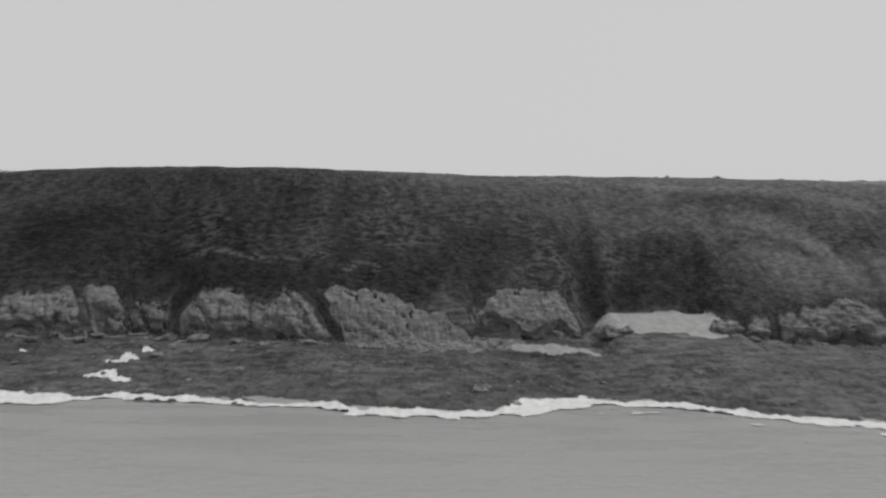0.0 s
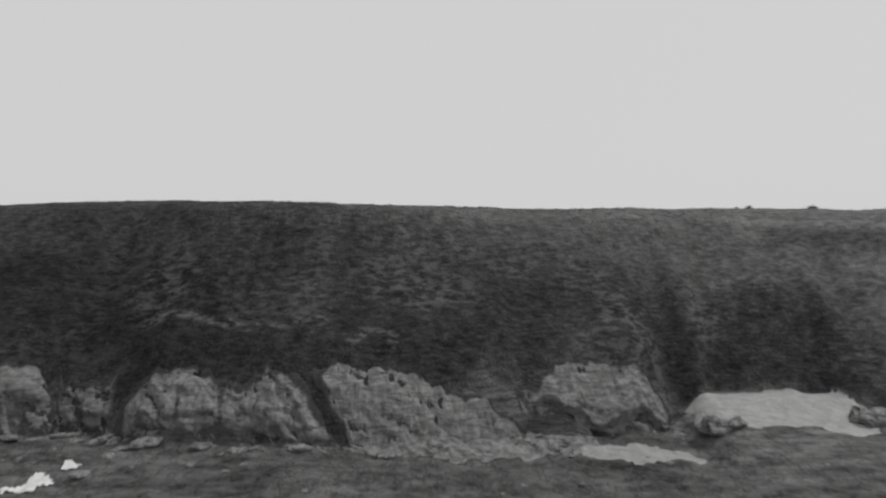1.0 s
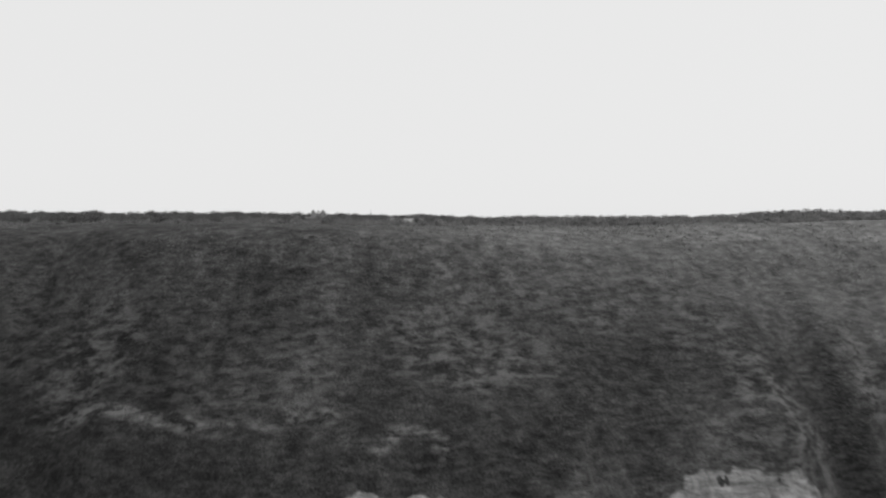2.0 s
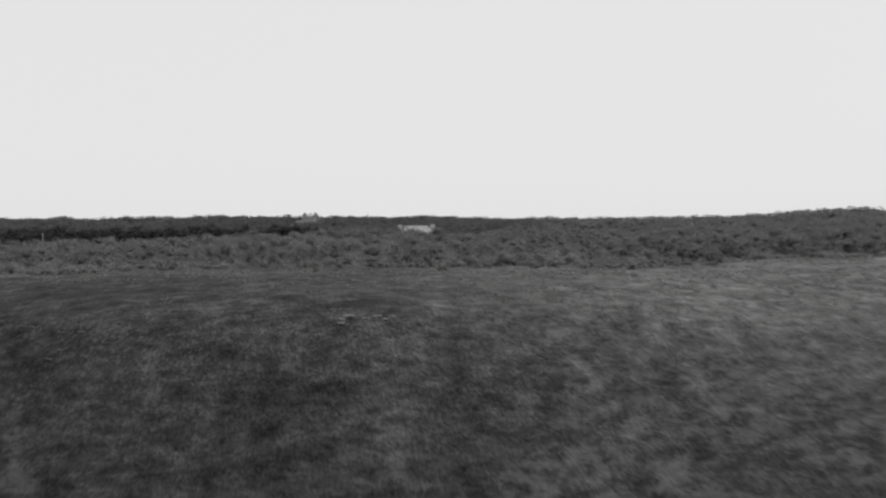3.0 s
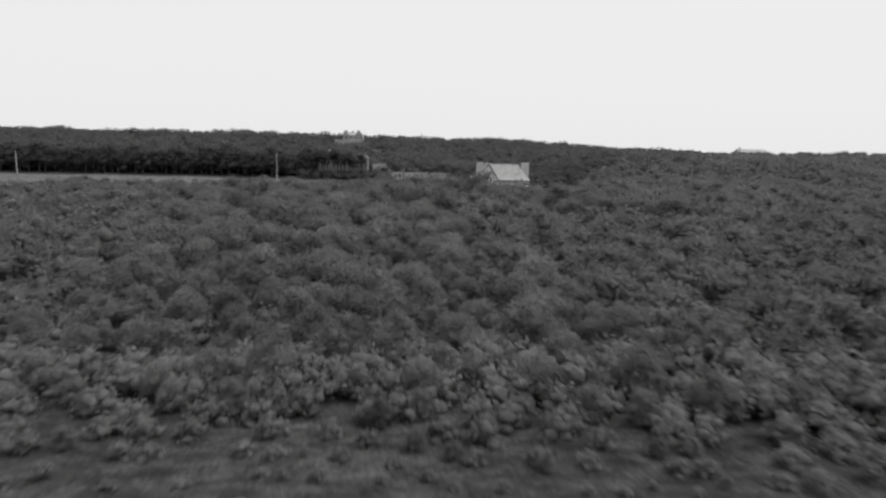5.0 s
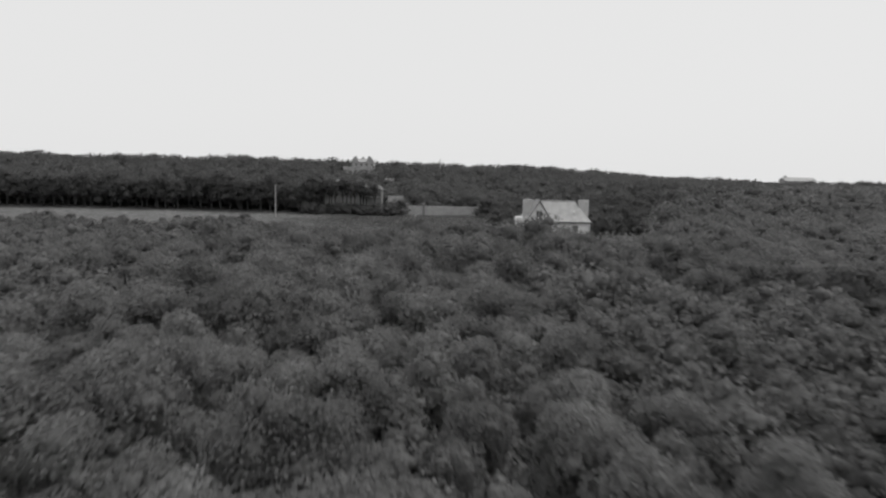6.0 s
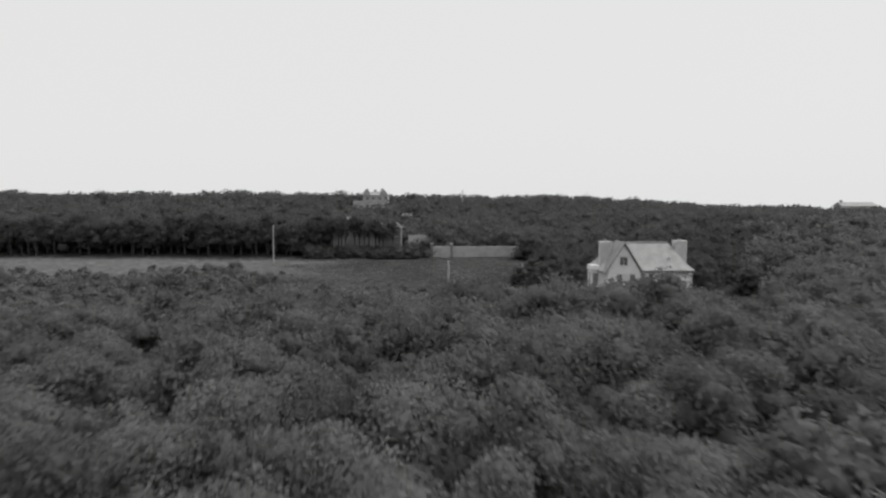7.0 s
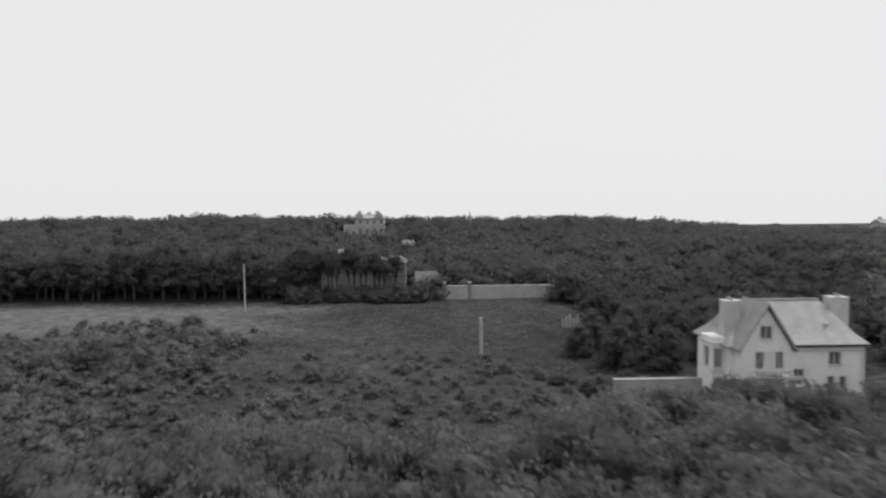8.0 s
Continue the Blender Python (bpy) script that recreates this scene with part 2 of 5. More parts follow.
# ---- geometry helpers ----
def mesh_of(name, V, faces, mat, smooth=False):
    """A mesh from arrays: V (n, 3), faces a list of int arrays (m, 3) and (m, 4)."""
    V = np.asarray(V, dtype=np.float32)
    if isinstance(faces, np.ndarray):
        faces = [faces]
    idx = np.concatenate([np.asarray(f).ravel() for f in faces]).astype(np.int32)
    tot = np.concatenate([np.full(len(f), np.asarray(f).shape[1]) for f in faces]).astype(np.int32)
    me = bpy.data.meshes.new(name)
    me.vertices.add(len(V))
    me.vertices.foreach_set("co", V.ravel())
    me.loops.add(len(idx))
    me.loops.foreach_set("vertex_index", idx)
    me.polygons.add(len(tot))
    me.polygons.foreach_set("loop_start", np.concatenate([[0], np.cumsum(tot)[:-1]]).astype(np.int32))
    me.polygons.foreach_set("loop_total", tot)
    if smooth:
        me.polygons.foreach_set("use_smooth", np.ones(len(tot), dtype=bool))
    me.materials.append(mat)
    me.update(calc_edges=True)
    return me


def root(name, at, label, category, group="", kind=""):
    ob = tagged(new(name), label, category, group, kind)
    ob.location = at
    return ob


def part(name, bm, mat, parent, label=""):
    """Links a bmesh, in world coordinates, as one mesh under a thing or a part."""
    top = parent
    while top.parent:
        top = top.parent
    bmesh.ops.translate(bm, verts=bm.verts, vec=-Vector(top.location))
    me = bpy.data.meshes.new(name)
    bm.to_mesh(me)
    bm.free()
    me.materials.append(mat)
    ob = new(name, me)
    ob.parent = parent
    return tagged(ob, label) if label else ob


def add_box(bm, x0, x1, y0, y1, z0, z1, bevel=0.0):
    v = [bm.verts.new(p) for p in ((x0, y0, z0), (x1, y0, z0), (x1, y1, z0), (x0, y1, z0), (x0, y0, z1), (x1, y0, z1), (x1, y1, z1), (x0, y1, z1))]
    fs = [bm.faces.new([v[i] for i in q]) for q in ((3, 2, 1, 0), (4, 5, 6, 7), (0, 1, 5, 4), (1, 2, 6, 5), (2, 3, 7, 6), (3, 0, 4, 7))]
    if bevel:
        bmesh.ops.bevel(bm, geom=list({e for f in fs for e in f.edges}), offset=bevel, segments=1, affect="EDGES")


def box(*a, bevel=0.0):
    bm = bmesh.new()
    add_box(bm, *a, bevel=bevel)
    return bm


def prism(pts, y0, y1):
    """A polygon in x, z drawn out from y0 to y1."""
    bm = bmesh.new()
    a = [bm.verts.new((x, y0, z)) for x, z in pts]
    c = [bm.verts.new((x, y1, z)) for x, z in pts]
    bm.faces.new(a)
    bm.faces.new(c[::-1])
    for i in range(len(pts)):
        j = (i + 1) % len(pts)
        bm.faces.new((a[j], a[i], c[i], c[j]))
    bmesh.ops.recalc_face_normals(bm, faces=bm.faces)
    return bm


def wall_panel(u0, u1, z0, z1, holes, place):
    """A wall 0.35 m thick with openings through it; place(u, z, depth) gives the point."""
    us = sorted({u0, u1, *[h[0] for h in holes], *[h[1] for h in holes]})
    zs = sorted({z0, z1, *[h[2] for h in holes], *[h[3] for h in holes]})
    solid = {}
    for i in range(len(us) - 1):
        for j in range(len(zs) - 1):
            cu, cz = (us[i] + us[i + 1]) / 2, (zs[j] + zs[j + 1]) / 2
            solid[i, j] = not any(h[0] < cu < h[1] and h[2] < cz < h[3] for h in holes)
    bm = bmesh.new()
    for (i, j), s in solid.items():
        if not s:
            continue
        q = ((us[i], zs[j]), (us[i + 1], zs[j]), (us[i + 1], zs[j + 1]), (us[i], zs[j + 1]))
        bm.faces.new([bm.verts.new(place(u, z, 0.0)) for u, z in q])
        bm.faces.new([bm.verts.new(place(u, z, 0.35)) for u, z in q[::-1]])
        for k, (di, dj) in enumerate(((0, -1), (1, 0), (0, 1), (-1, 0))):
            if not solid.get((i + di, j + dj), False):
                (ua, za), (ub, zb) = q[k], q[(k + 1) % 4]
                bm.faces.new([bm.verts.new(place(*p)) for p in ((ub, zb, 0.0), (ua, za, 0.0), (ua, za, 0.35), (ub, zb, 0.35))])
    bmesh.ops.remove_doubles(bm, verts=bm.verts, dist=0.001)
    bmesh.ops.recalc_face_normals(bm, faces=bm.faces)
    return bm


def window_in(parent, u0, u1, z0, z1, place, bars=1, shutters=False, sill=True):
    """A casement set 0.18 m back in its opening: frame, panes, sill, and open shutters beside it."""
    def slab(ua, ub, za, zb, da, db):
        bm = bmesh.new()
        p = [bm.verts.new(place(u, z, d)) for d in (da, db) for u, z in ((ua, za), (ub, za), (ub, zb), (ua, zb))]
        for q in ((0, 1, 2, 3), (7, 6, 5, 4), (0, 4, 5, 1), (1, 5, 6, 2), (2, 6, 7, 3), (3, 7, 4, 0)):
            bm.faces.new([p[i] for i in q])
        bmesh.ops.recalc_face_normals(bm, faces=bm.faces)
        return bm

    def merge(bms):
        out = bms[0]
        for o in bms[1:]:
            me = bpy.data.meshes.new("tmp")
            o.to_mesh(me)
            o.free()
            out.from_mesh(me)
            bpy.data.meshes.remove(me)
        return out

    t = 0.07
    pieces = [slab(u0, u0 + t, z0, z1, 0.15, 0.24), slab(u1 - t, u1, z0, z1, 0.15, 0.24), slab(u0 + t, u1 - t, z0, z0 + t, 0.15, 0.24), slab(u0 + t, u1 - t, z1 - t, z1, 0.15, 0.24)]
    w = (u1 - u0) / (bars + 1)
    for i in range(bars):
        pieces.append(slab(u0 + w * (i + 1) - 0.035, u0 + w * (i + 1) + 0.035, z0 + t, z1 - t, 0.16, 0.23))
    fr = part("window", merge(pieces), M_TRIM, parent, "pale painted window frame")
    for i in range(bars + 1):
        part("pane", slab(u0 + w * i + 0.04, u0 + w * (i + 1) - 0.04, z0 + 0.05, z1 - 0.05, 0.19, 0.2), M_GLASS, fr)
    if sill:
        part("sill", slab(u0 - 0.12, u1 + 0.12, z0 - 0.14, z0, -0.1, 0.2), M_TRIM, fr)
    if shutters:
        sw = (u1 - u0) / 2
        part("shutter", slab(u0 - sw - 0.03, u0 - 0.03, z0, z1, -0.06, -0.01), M_SHUTTER, fr, "painted wooden shutter, folded open")
        part("shutter", slab(u1 + 0.03, u1 + sw + 0.03, z0, z1, -0.06, -0.01), M_SHUTTER, fr, "painted wooden shutter, folded open")
    return fr


# ---- noise on arrays ----
def vnoise(x, y, scale, seed=0, octaves=4, gain=0.5):
    """Smooth value noise in -1..1 on arrays."""
    x, y = np.asarray(x, dtype=float) * scale, np.asarray(y, dtype=float) * scale
    out, amp, tot = 0.0, 1.0, 0.0
    for o in range(octaves):
        xi, yi = np.floor(x), np.floor(y)
        fx, fy = x - xi, y - yi
        fx, fy = fx * fx * (3 - 2 * fx), fy * fy * (3 - 2 * fy)

        def h(a, c):
            v = np.sin(a * 127.1 + c * 311.7 + (seed + o) * 74.7) * 43758.5453
            return v - np.floor(v)

        v = (h(xi, yi) * (1 - fx) + h(xi + 1, yi) * fx) * (1 - fy) + (h(xi, yi + 1) * (1 - fx) + h(xi + 1, yi + 1) * fx) * fy
        out = out + amp * (2 * v - 1)
        tot += amp
        amp *= gain
        x, y = x * 2.03 + 17.3, y * 2.03 + 5.1
    return out / tot


def sstep(a, c, v):
    t = np.clip((v - a) / (c - a), 0, 1)
    return t * t * (3 - 2 * t)


# ---- the lie of the land ----
SHORE = ([-200, -75, -59, -50, -42, -24, -6, 12, 20, 29, 41, 50, 58, 68, 200], [99, 98.5, 97.6, 96.7, 99.5, 96.3, 94, 92.8, 97.2, 98.7, 96.6, 93, 89.6, 88.8, 86])
FOOT = ([-200, -105, -80, -66, -56, -46, -41, -25, -13, 0, 14, 32, 40, 47, 66, 73, 87, 105, 200], [120, 122, 124, 127, 134, 132, 129, 129, 128.5, 131, 134, 135, 142, 144, 143.5, 138, 134, 132, 130])
BRINK = ([-200, -105, -55, -39, -20, 5, 30, 48, 63, 95, 135, 200], [165, 163, 162, 155, 153.5, 156, 159, 163, 165, 161, 160, 160])
CREST = ([-300, -105, -84, -62, -33, -13, 5, 42, 72, 104, 131, 300], [34, 37.6, 39.3, 40.2, 40.3, 40.0, 39.8, 40.5, 41.1, 41.3, 41.5, 43])
INLAND = ([172, 192, 212, 235, 290, 352, 390, 425, 465, 515, 550, 610, 720, 1000, 1800, 4200], [40.6, 40.2, 38.3, 37.6, 37.6, 36.5, 36.9, 38.3, 43.0, 49.8, 50.2, 49.6, 42, 30, 5, -30])


def land(x, y):
    x, y = np.asarray(x, dtype=float), np.asarray(y, dtype=float)
    shore = np.interp(x, *SHORE) + 1.3 * vnoise(x, x * 0, 0.16, 3, 3)
    foot = np.interp(x, *FOOT) + 0.8 * vnoise(x, x * 0 + 9, 0.2, 5, 3)
    brink = np.interp(x, *BRINK)
    crest = np.interp(x, *CREST)
    cove = sstep(38, 45, x) * (1 - sstep(67, 74, x))
    zf = 3.4 + 5.0 * cove
    u = np.clip((y - shore) / (foot - shore), 0, 1)
    shelf = zf * (0.55 * u + 0.45 * u ** 2.2)
    shelf = np.where(y < shore, -0.16 * (shore - y), shelf)
    shelf = np.maximum(shelf, -6)
    zb = crest - 1.0 - 1.2 * sstep(-5, 20, x)
    v = np.clip((y - foot) / (brink - foot), 0, 1.7)
    bulge = (v < 1) * (0.1 * np.sin(v * math.pi) * cove + 0.06 * np.sin(v * 2 * math.pi))
    slope = zf + (zb + 1.0 - zf) * (v + bulge)
    w = np.clip((y - brink) / (176 - brink), -1, 1)
    top = crest + 0.35 - (crest - zb) * (1 - w) ** 2
    # the slope rounds over into the cliff top
    slope = 0.5 * (slope + top - np.sqrt((slope - top) ** 2 + 12.0))
    inland = np.interp(y, *INLAND)
    inland = inland + (crest - 40.4) * (1 - sstep(172, 225, y))
    rise = 8.5 * sstep(55, 215, x) * sstep(180, 280, y) * (1 - 0.7 * sstep(420, 510, y))
    tilt = -4.6 * sstep(-10, 100, x) * sstep(400, 520, y) + 0.8 * (1 - sstep(-120, -40, x)) * sstep(340, 400, y)
    knoll = 6.3 * sstep(-5, 60, x) * (1 - 0.8 * sstep(95, 170, x)) * sstep(345, 420, y) * (1 - sstep(440, 520, y))
    inland = inland + rise + tilt + knoll
    z = np.where(y < foot, shelf, np.where(y < 176, slope, inland))
    v = np.minimum(v, 1.0)
    rocky = sstep(-1, 0.6, shelf) * (1 - sstep(0.12, 0.4, v))
    sandy = cove * sstep(112, 126, y)
    z = z + (0.9 * vnoise(x, y, 0.2, 11, 5, 0.65) + 0.95 * (0.3 - np.abs(vnoise(x + 0.4 * y, y * 0.6, 0.3, 12, 4, 0.6)))) * rocky * (1 - 0.85 * sandy)
    bed = y * 0.42 + x * 0.16 + 1.6 * vnoise(x, y, 0.07, 13, 3)
    bed = bed - np.floor(bed)
    z = z + 0.8 * (bed ** 2 - 0.3) * sstep(0.2, 1.0, shelf) * (1 - sstep(0.0, 0.15, v)) * (1 - sandy) * (0.5 + vnoise(x, y, 0.1, 14, 2))
    z = z + (0.8 * vnoise(x, y, 0.4, 15, 3, 0.6) + 0.5 * (0.25 - np.abs(vnoise(x + 0.3 * y, y, 0.8, 16, 2)))) * sstep(0.0, 0.06, v) * (1 - sstep(0.25, 0.45, v)) * (1 - cove)
    onslope = sstep(0.1, 0.3, v) * (1 - sstep(0.75, 1.0, v))
    z = z + (1.3 * vnoise(x, y, 0.1, 21, 4) + 0.5 * vnoise(x, y, 0.5, 22, 3)) * onslope
    z = z + (0.35 * vnoise(x, y, 0.12, 31, 4) + 0.13 * vnoise(x, y, 0.55, 33, 2)) * sstep(140, 160, y)
    return z


def track(x, y, pts, half, blur):
    """1 within half a width of a line over the ground, fading over blur."""
    d = np.full(np.shape(x), 1e6)
    for (xa, ya), (xb, yb) in zip(pts[:-1], pts[1:]):
        u = np.clip(((x - xa) * (xb - xa) + (y - ya) * (yb - ya)) / ((xb - xa) ** 2 + (yb - ya) ** 2), 0, 1)
        d = np.minimum(d, np.hypot(x - xa - u * (xb - xa), y - ya - u * (yb - ya)))
    return 1 - sstep(half, half + blur, d)


def pasture(x, y):
    """A dry pale pasture let into the edge of the wood."""
    ragged = 0.25 * vnoise(x, y, 0.13, 41, 4)
    tongue = np.hypot((x - 24) / 15, (y - 196) / 5.5)
    return 1 - sstep(0.7, 1.05, np.minimum(np.hypot((x - 40) / 30, (y - 203) / 9), tongue) + ragged)


def zones(x, y):
    z = land(x, y)
    foot = np.interp(x, *FOOT)
    brink = np.interp(x, *BRINK)
    n = vnoise(x, y, 0.13, 41, 4)
    v = (y - foot) / (brink - foot)
    edge = (0.11 + 0.12 * vnoise(x, x * 0, 0.09, 44, 3) + 0.2 * n) * (1 - sstep(36, 42, x) * (1 - sstep(67, 73, x)))
    rock = 1 - sstep(-0.12, 0.12, v - np.clip(edge, -0.02, 0.45))
    cove = sstep(38, 45, x + 2 * n) * (1 - sstep(67, 74, x + 2 * n))
    sand = cove * sstep(129.6, 130.8, y + 4.5 * vnoise(x, y, 0.16, 43, 4)) * (1 - sstep(142.6, 143.6, y + 2 * n))
    sand = sand * (1 - sstep(-0.03, 0.03, v))
    sand = np.maximum(sand, sstep(0.6, 0.8, 1 - np.hypot((x - 27.5 - n * 3 + (y - 128.8) * 0.8) / 12.5, (y - 128.8) / 4.4) + 0.25 * n + 0.35))
    dry = sstep(32, 48, x + 6 * n) * sstep(192, 198, y + 4 * n) * (1 - sstep(206, 213, y + 6 * n))
    band = np.abs(y - 164 - 0.0035 * (x - 150) ** 2)
    dry = np.maximum(dry, sstep(60, 80, x) * (1 - sstep(1.0, 3.0, band + n)) * 0.8)
    dry = np.maximum(dry, sstep(75, 105, x) * sstep(160, 172, y + 5 * n) * (1 - sstep(196, 206, y)) * 0.38)
    dry = np.maximum(dry, sstep(388, 396, y + 5 * n) * (1 - sstep(416, 420, y)) * (1 - sstep(-86, -58, x + 9 * n)) * sstep(-260, -240, x) * 0.45)
    # cliff top paler to the right: uneven brightness put into the grass colour
    dry = np.maximum(dry, 0.32 * sstep(-25, 20, x + 12 * n) * sstep(150, 158, y) * (1 - sstep(196, 206, y)))
    # gully and cleft: rock gives way to dark heath, standing in for their shade
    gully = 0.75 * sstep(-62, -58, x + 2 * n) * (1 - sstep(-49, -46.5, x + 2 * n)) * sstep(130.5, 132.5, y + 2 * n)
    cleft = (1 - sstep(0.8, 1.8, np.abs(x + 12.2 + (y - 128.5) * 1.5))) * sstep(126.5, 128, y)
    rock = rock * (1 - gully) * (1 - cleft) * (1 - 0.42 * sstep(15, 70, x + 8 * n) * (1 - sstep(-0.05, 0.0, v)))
    dry = np.maximum(dry, pasture(x, y))
    dry = np.maximum(dry, 0.9 * (1 - sstep(0.6, 1.05, np.hypot((x - 47) / 17, (y - 182.5) / 5) + 0.3 * n)))
    dry = np.maximum(dry, 1 - sstep(-0.05, 0.0, v))
    bare = 0.65 * (1 - sstep(0.5, 1.1, np.hypot((x + 3) / 13, (y - 146.5) / 5.5) + 0.3 * n))
    bare = np.maximum(bare, 0.5 * (1 - sstep(0.5, 1.1, np.hypot((x + 45) / 8, (y - 148) / 6.5) + 0.3 * n)))
    bare = np.maximum(bare, (0.25 + 0.4 * sstep(-40, 0, x)) * sstep(-0.1, 0.4, vnoise(x, y, 0.09, 47, 3)) * sstep(0.1, 0.25, v) * (1 - sstep(0.8, 1.3, v)))
    bare = np.maximum(bare, 0.8 * track(x, y, [(-46, 142), (-33, 139.7), (-17.5, 139.6)], 0.5, 0.5))
    bare = np.maximum(bare, 0.9 * track(x, y, [(-13, 137), (-11.5, 138.8), (-9, 139.4), (-6, 138)], 0.4, 0.4))
    bare = np.maximum(bare, 0.8 * (1 - sstep(0.5, 1.1, np.hypot((x - 47) / 4.5, (y - 148.6) / 2.6) + 0.3 * n)))
    bare = np.maximum(bare, 0.8 * track(x, y, [(44, 151.4), (54.8, 153.6), (65.7, 154.5), (75, 155.2), (86, 152)], 0.4, 0.9))
    # spur by the cove: lit edge and lighter face put into the colour
    bare = np.maximum(bare, 0.75 * track(x, y, [(26.5, 146), (33, 142.6), (40.5, 143)], 0.35, 0.4))
    bare = np.maximum(bare, 0.45 * (1 - sstep(0.5, 1.1, np.hypot((x - 28) / 7, (y - 142) / 3.2) + 0.3 * n)))
    bare = np.maximum(bare, track(x, y, [(-8, 154.2), (-5.2, 152), (-3, 150.6)], 0.3, 0.6))
    dry = np.maximum(dry, 0.65 * track(x, y + 0.5 * n, [(58, 166), (74.5, 163.4), (94, 160.4), (114, 157)], 0.5, 1.4))
    dry = np.maximum(dry, 0.6 * track(x, y + 0.8 * n, [(80, 158), (88, 155.4), (97, 150.4), (100, 143)], 1.0, 2.2))
    # a darker line of heath across the right slope, the land itself unchanged
    hollow = track(x, y + 0.5 * n, [(66, 161.6), (80, 160.4), (94, 157.6), (104, 151), (104.5, 142)], 0.2, 3.0)
    dry = np.maximum(dry, 0.5 * sstep(70, 84, x + 6 * n) * sstep(0.12, 0.3, v) * (1 - sstep(0.4, 0.62, v + 0.2 * n)))
    # heath darkens the slope and wood floor; leftwards it stands for brightness falling off
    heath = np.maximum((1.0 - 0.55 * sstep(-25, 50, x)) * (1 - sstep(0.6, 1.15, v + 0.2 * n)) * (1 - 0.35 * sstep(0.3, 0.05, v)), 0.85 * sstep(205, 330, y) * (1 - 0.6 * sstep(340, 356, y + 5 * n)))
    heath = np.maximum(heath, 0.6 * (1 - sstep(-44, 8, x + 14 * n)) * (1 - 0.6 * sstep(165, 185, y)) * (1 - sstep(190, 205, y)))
    heath = np.maximum(heath, 0.5 * hollow)
    dry = dry * (1 - 0.6 * hollow)
    heath = np.maximum(heath, 0.5 * sstep(174, 198, y + 8 * n) * (1 - dry))
    return rock, np.clip(sand, 0, 1), np.clip(dry, 0, 1), bare, np.clip(heath + 0.35 * vnoise(x, y, 0.05, 48, 3), 0, 1)


def axis(*runs):
    out = []
    for a, c, st in runs:
        out += list(np.arange(a, c, st))
    return np.array(out)


gx = np.concatenate([-115 - np.geomspace(2, 4000, 26)[::-1], axis((-115, 135, 0.74)), 135 + np.geomspace(1, 4000, 26)])
gy = np.concatenate([axis((40, 90, 5), (90, 172, 0.5), (172, 210, 1.0), (210, 450, 3), (450, 620, 8)), 620 + np.geomspace(10, 3700, 22)])
GX, GY = np.meshgrid(gx, gy)
GZ = land(GX, GY)
gn, gm = len(gx), len(gy)
gi = np.arange(gn * gm).reshape(gm, gn)
quads = np.stack([gi[:-1, :-1], gi[:-1, 1:], gi[1:, 1:], gi[1:, :-1]], -1).reshape(-1, 4)
ground_me = mesh_of("ground", np.stack([GX, GY, GZ], -1).reshape(-1, 3), quads, M_GROUND, True)
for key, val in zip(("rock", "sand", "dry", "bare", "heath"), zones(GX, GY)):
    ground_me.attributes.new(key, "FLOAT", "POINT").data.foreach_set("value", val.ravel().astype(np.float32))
ground = tagged(new("ground", ground_me), "heath and pasture above a rocky shore with a sandy cove", "ground", kind="structure")

sea_x = np.concatenate([-200 - np.geomspace(5, 4000, 10)[::-1], np.linspace(-200, 200, 60), 200 + np.geomspace(5, 4000, 10)])
sea_y = np.concatenate([-np.geomspace(5, 4200, 14)[::-1], np.linspace(0, 125, 40)])
SX, SY = np.meshgrid(sea_x, sea_y)
si = np.arange(SX.size).reshape(SX.shape)
sea_me = mesh_of("water", np.stack([SX, SY, 0.08 * vnoise(SX, SY, 0.2, 51, 2)], -1).reshape(-1, 3), np.stack([si[:-1, :-1], si[:-1, 1:], si[1:, 1:], si[1:, :-1]], -1).reshape(-1, 4), M_WATER, True)
tagged(new("water", sea_me), "calm grey sea with fine ripples under an overcast sky", "sea", kind="structure")


# white pools left among the rocks of the gully: x, y, half length, half width
POOLS = ((-50, 110.3, 3.2, 2.6), (-49.3, 117.8, 2.4, 2.6), (-47.7, 122.8, 1.6, 1.6), (-51.5, 116, 1.2, 1.5), (-68.7, 120.7, 1.0, 0.8), (-46.6, 109, 2.2, 1.2))


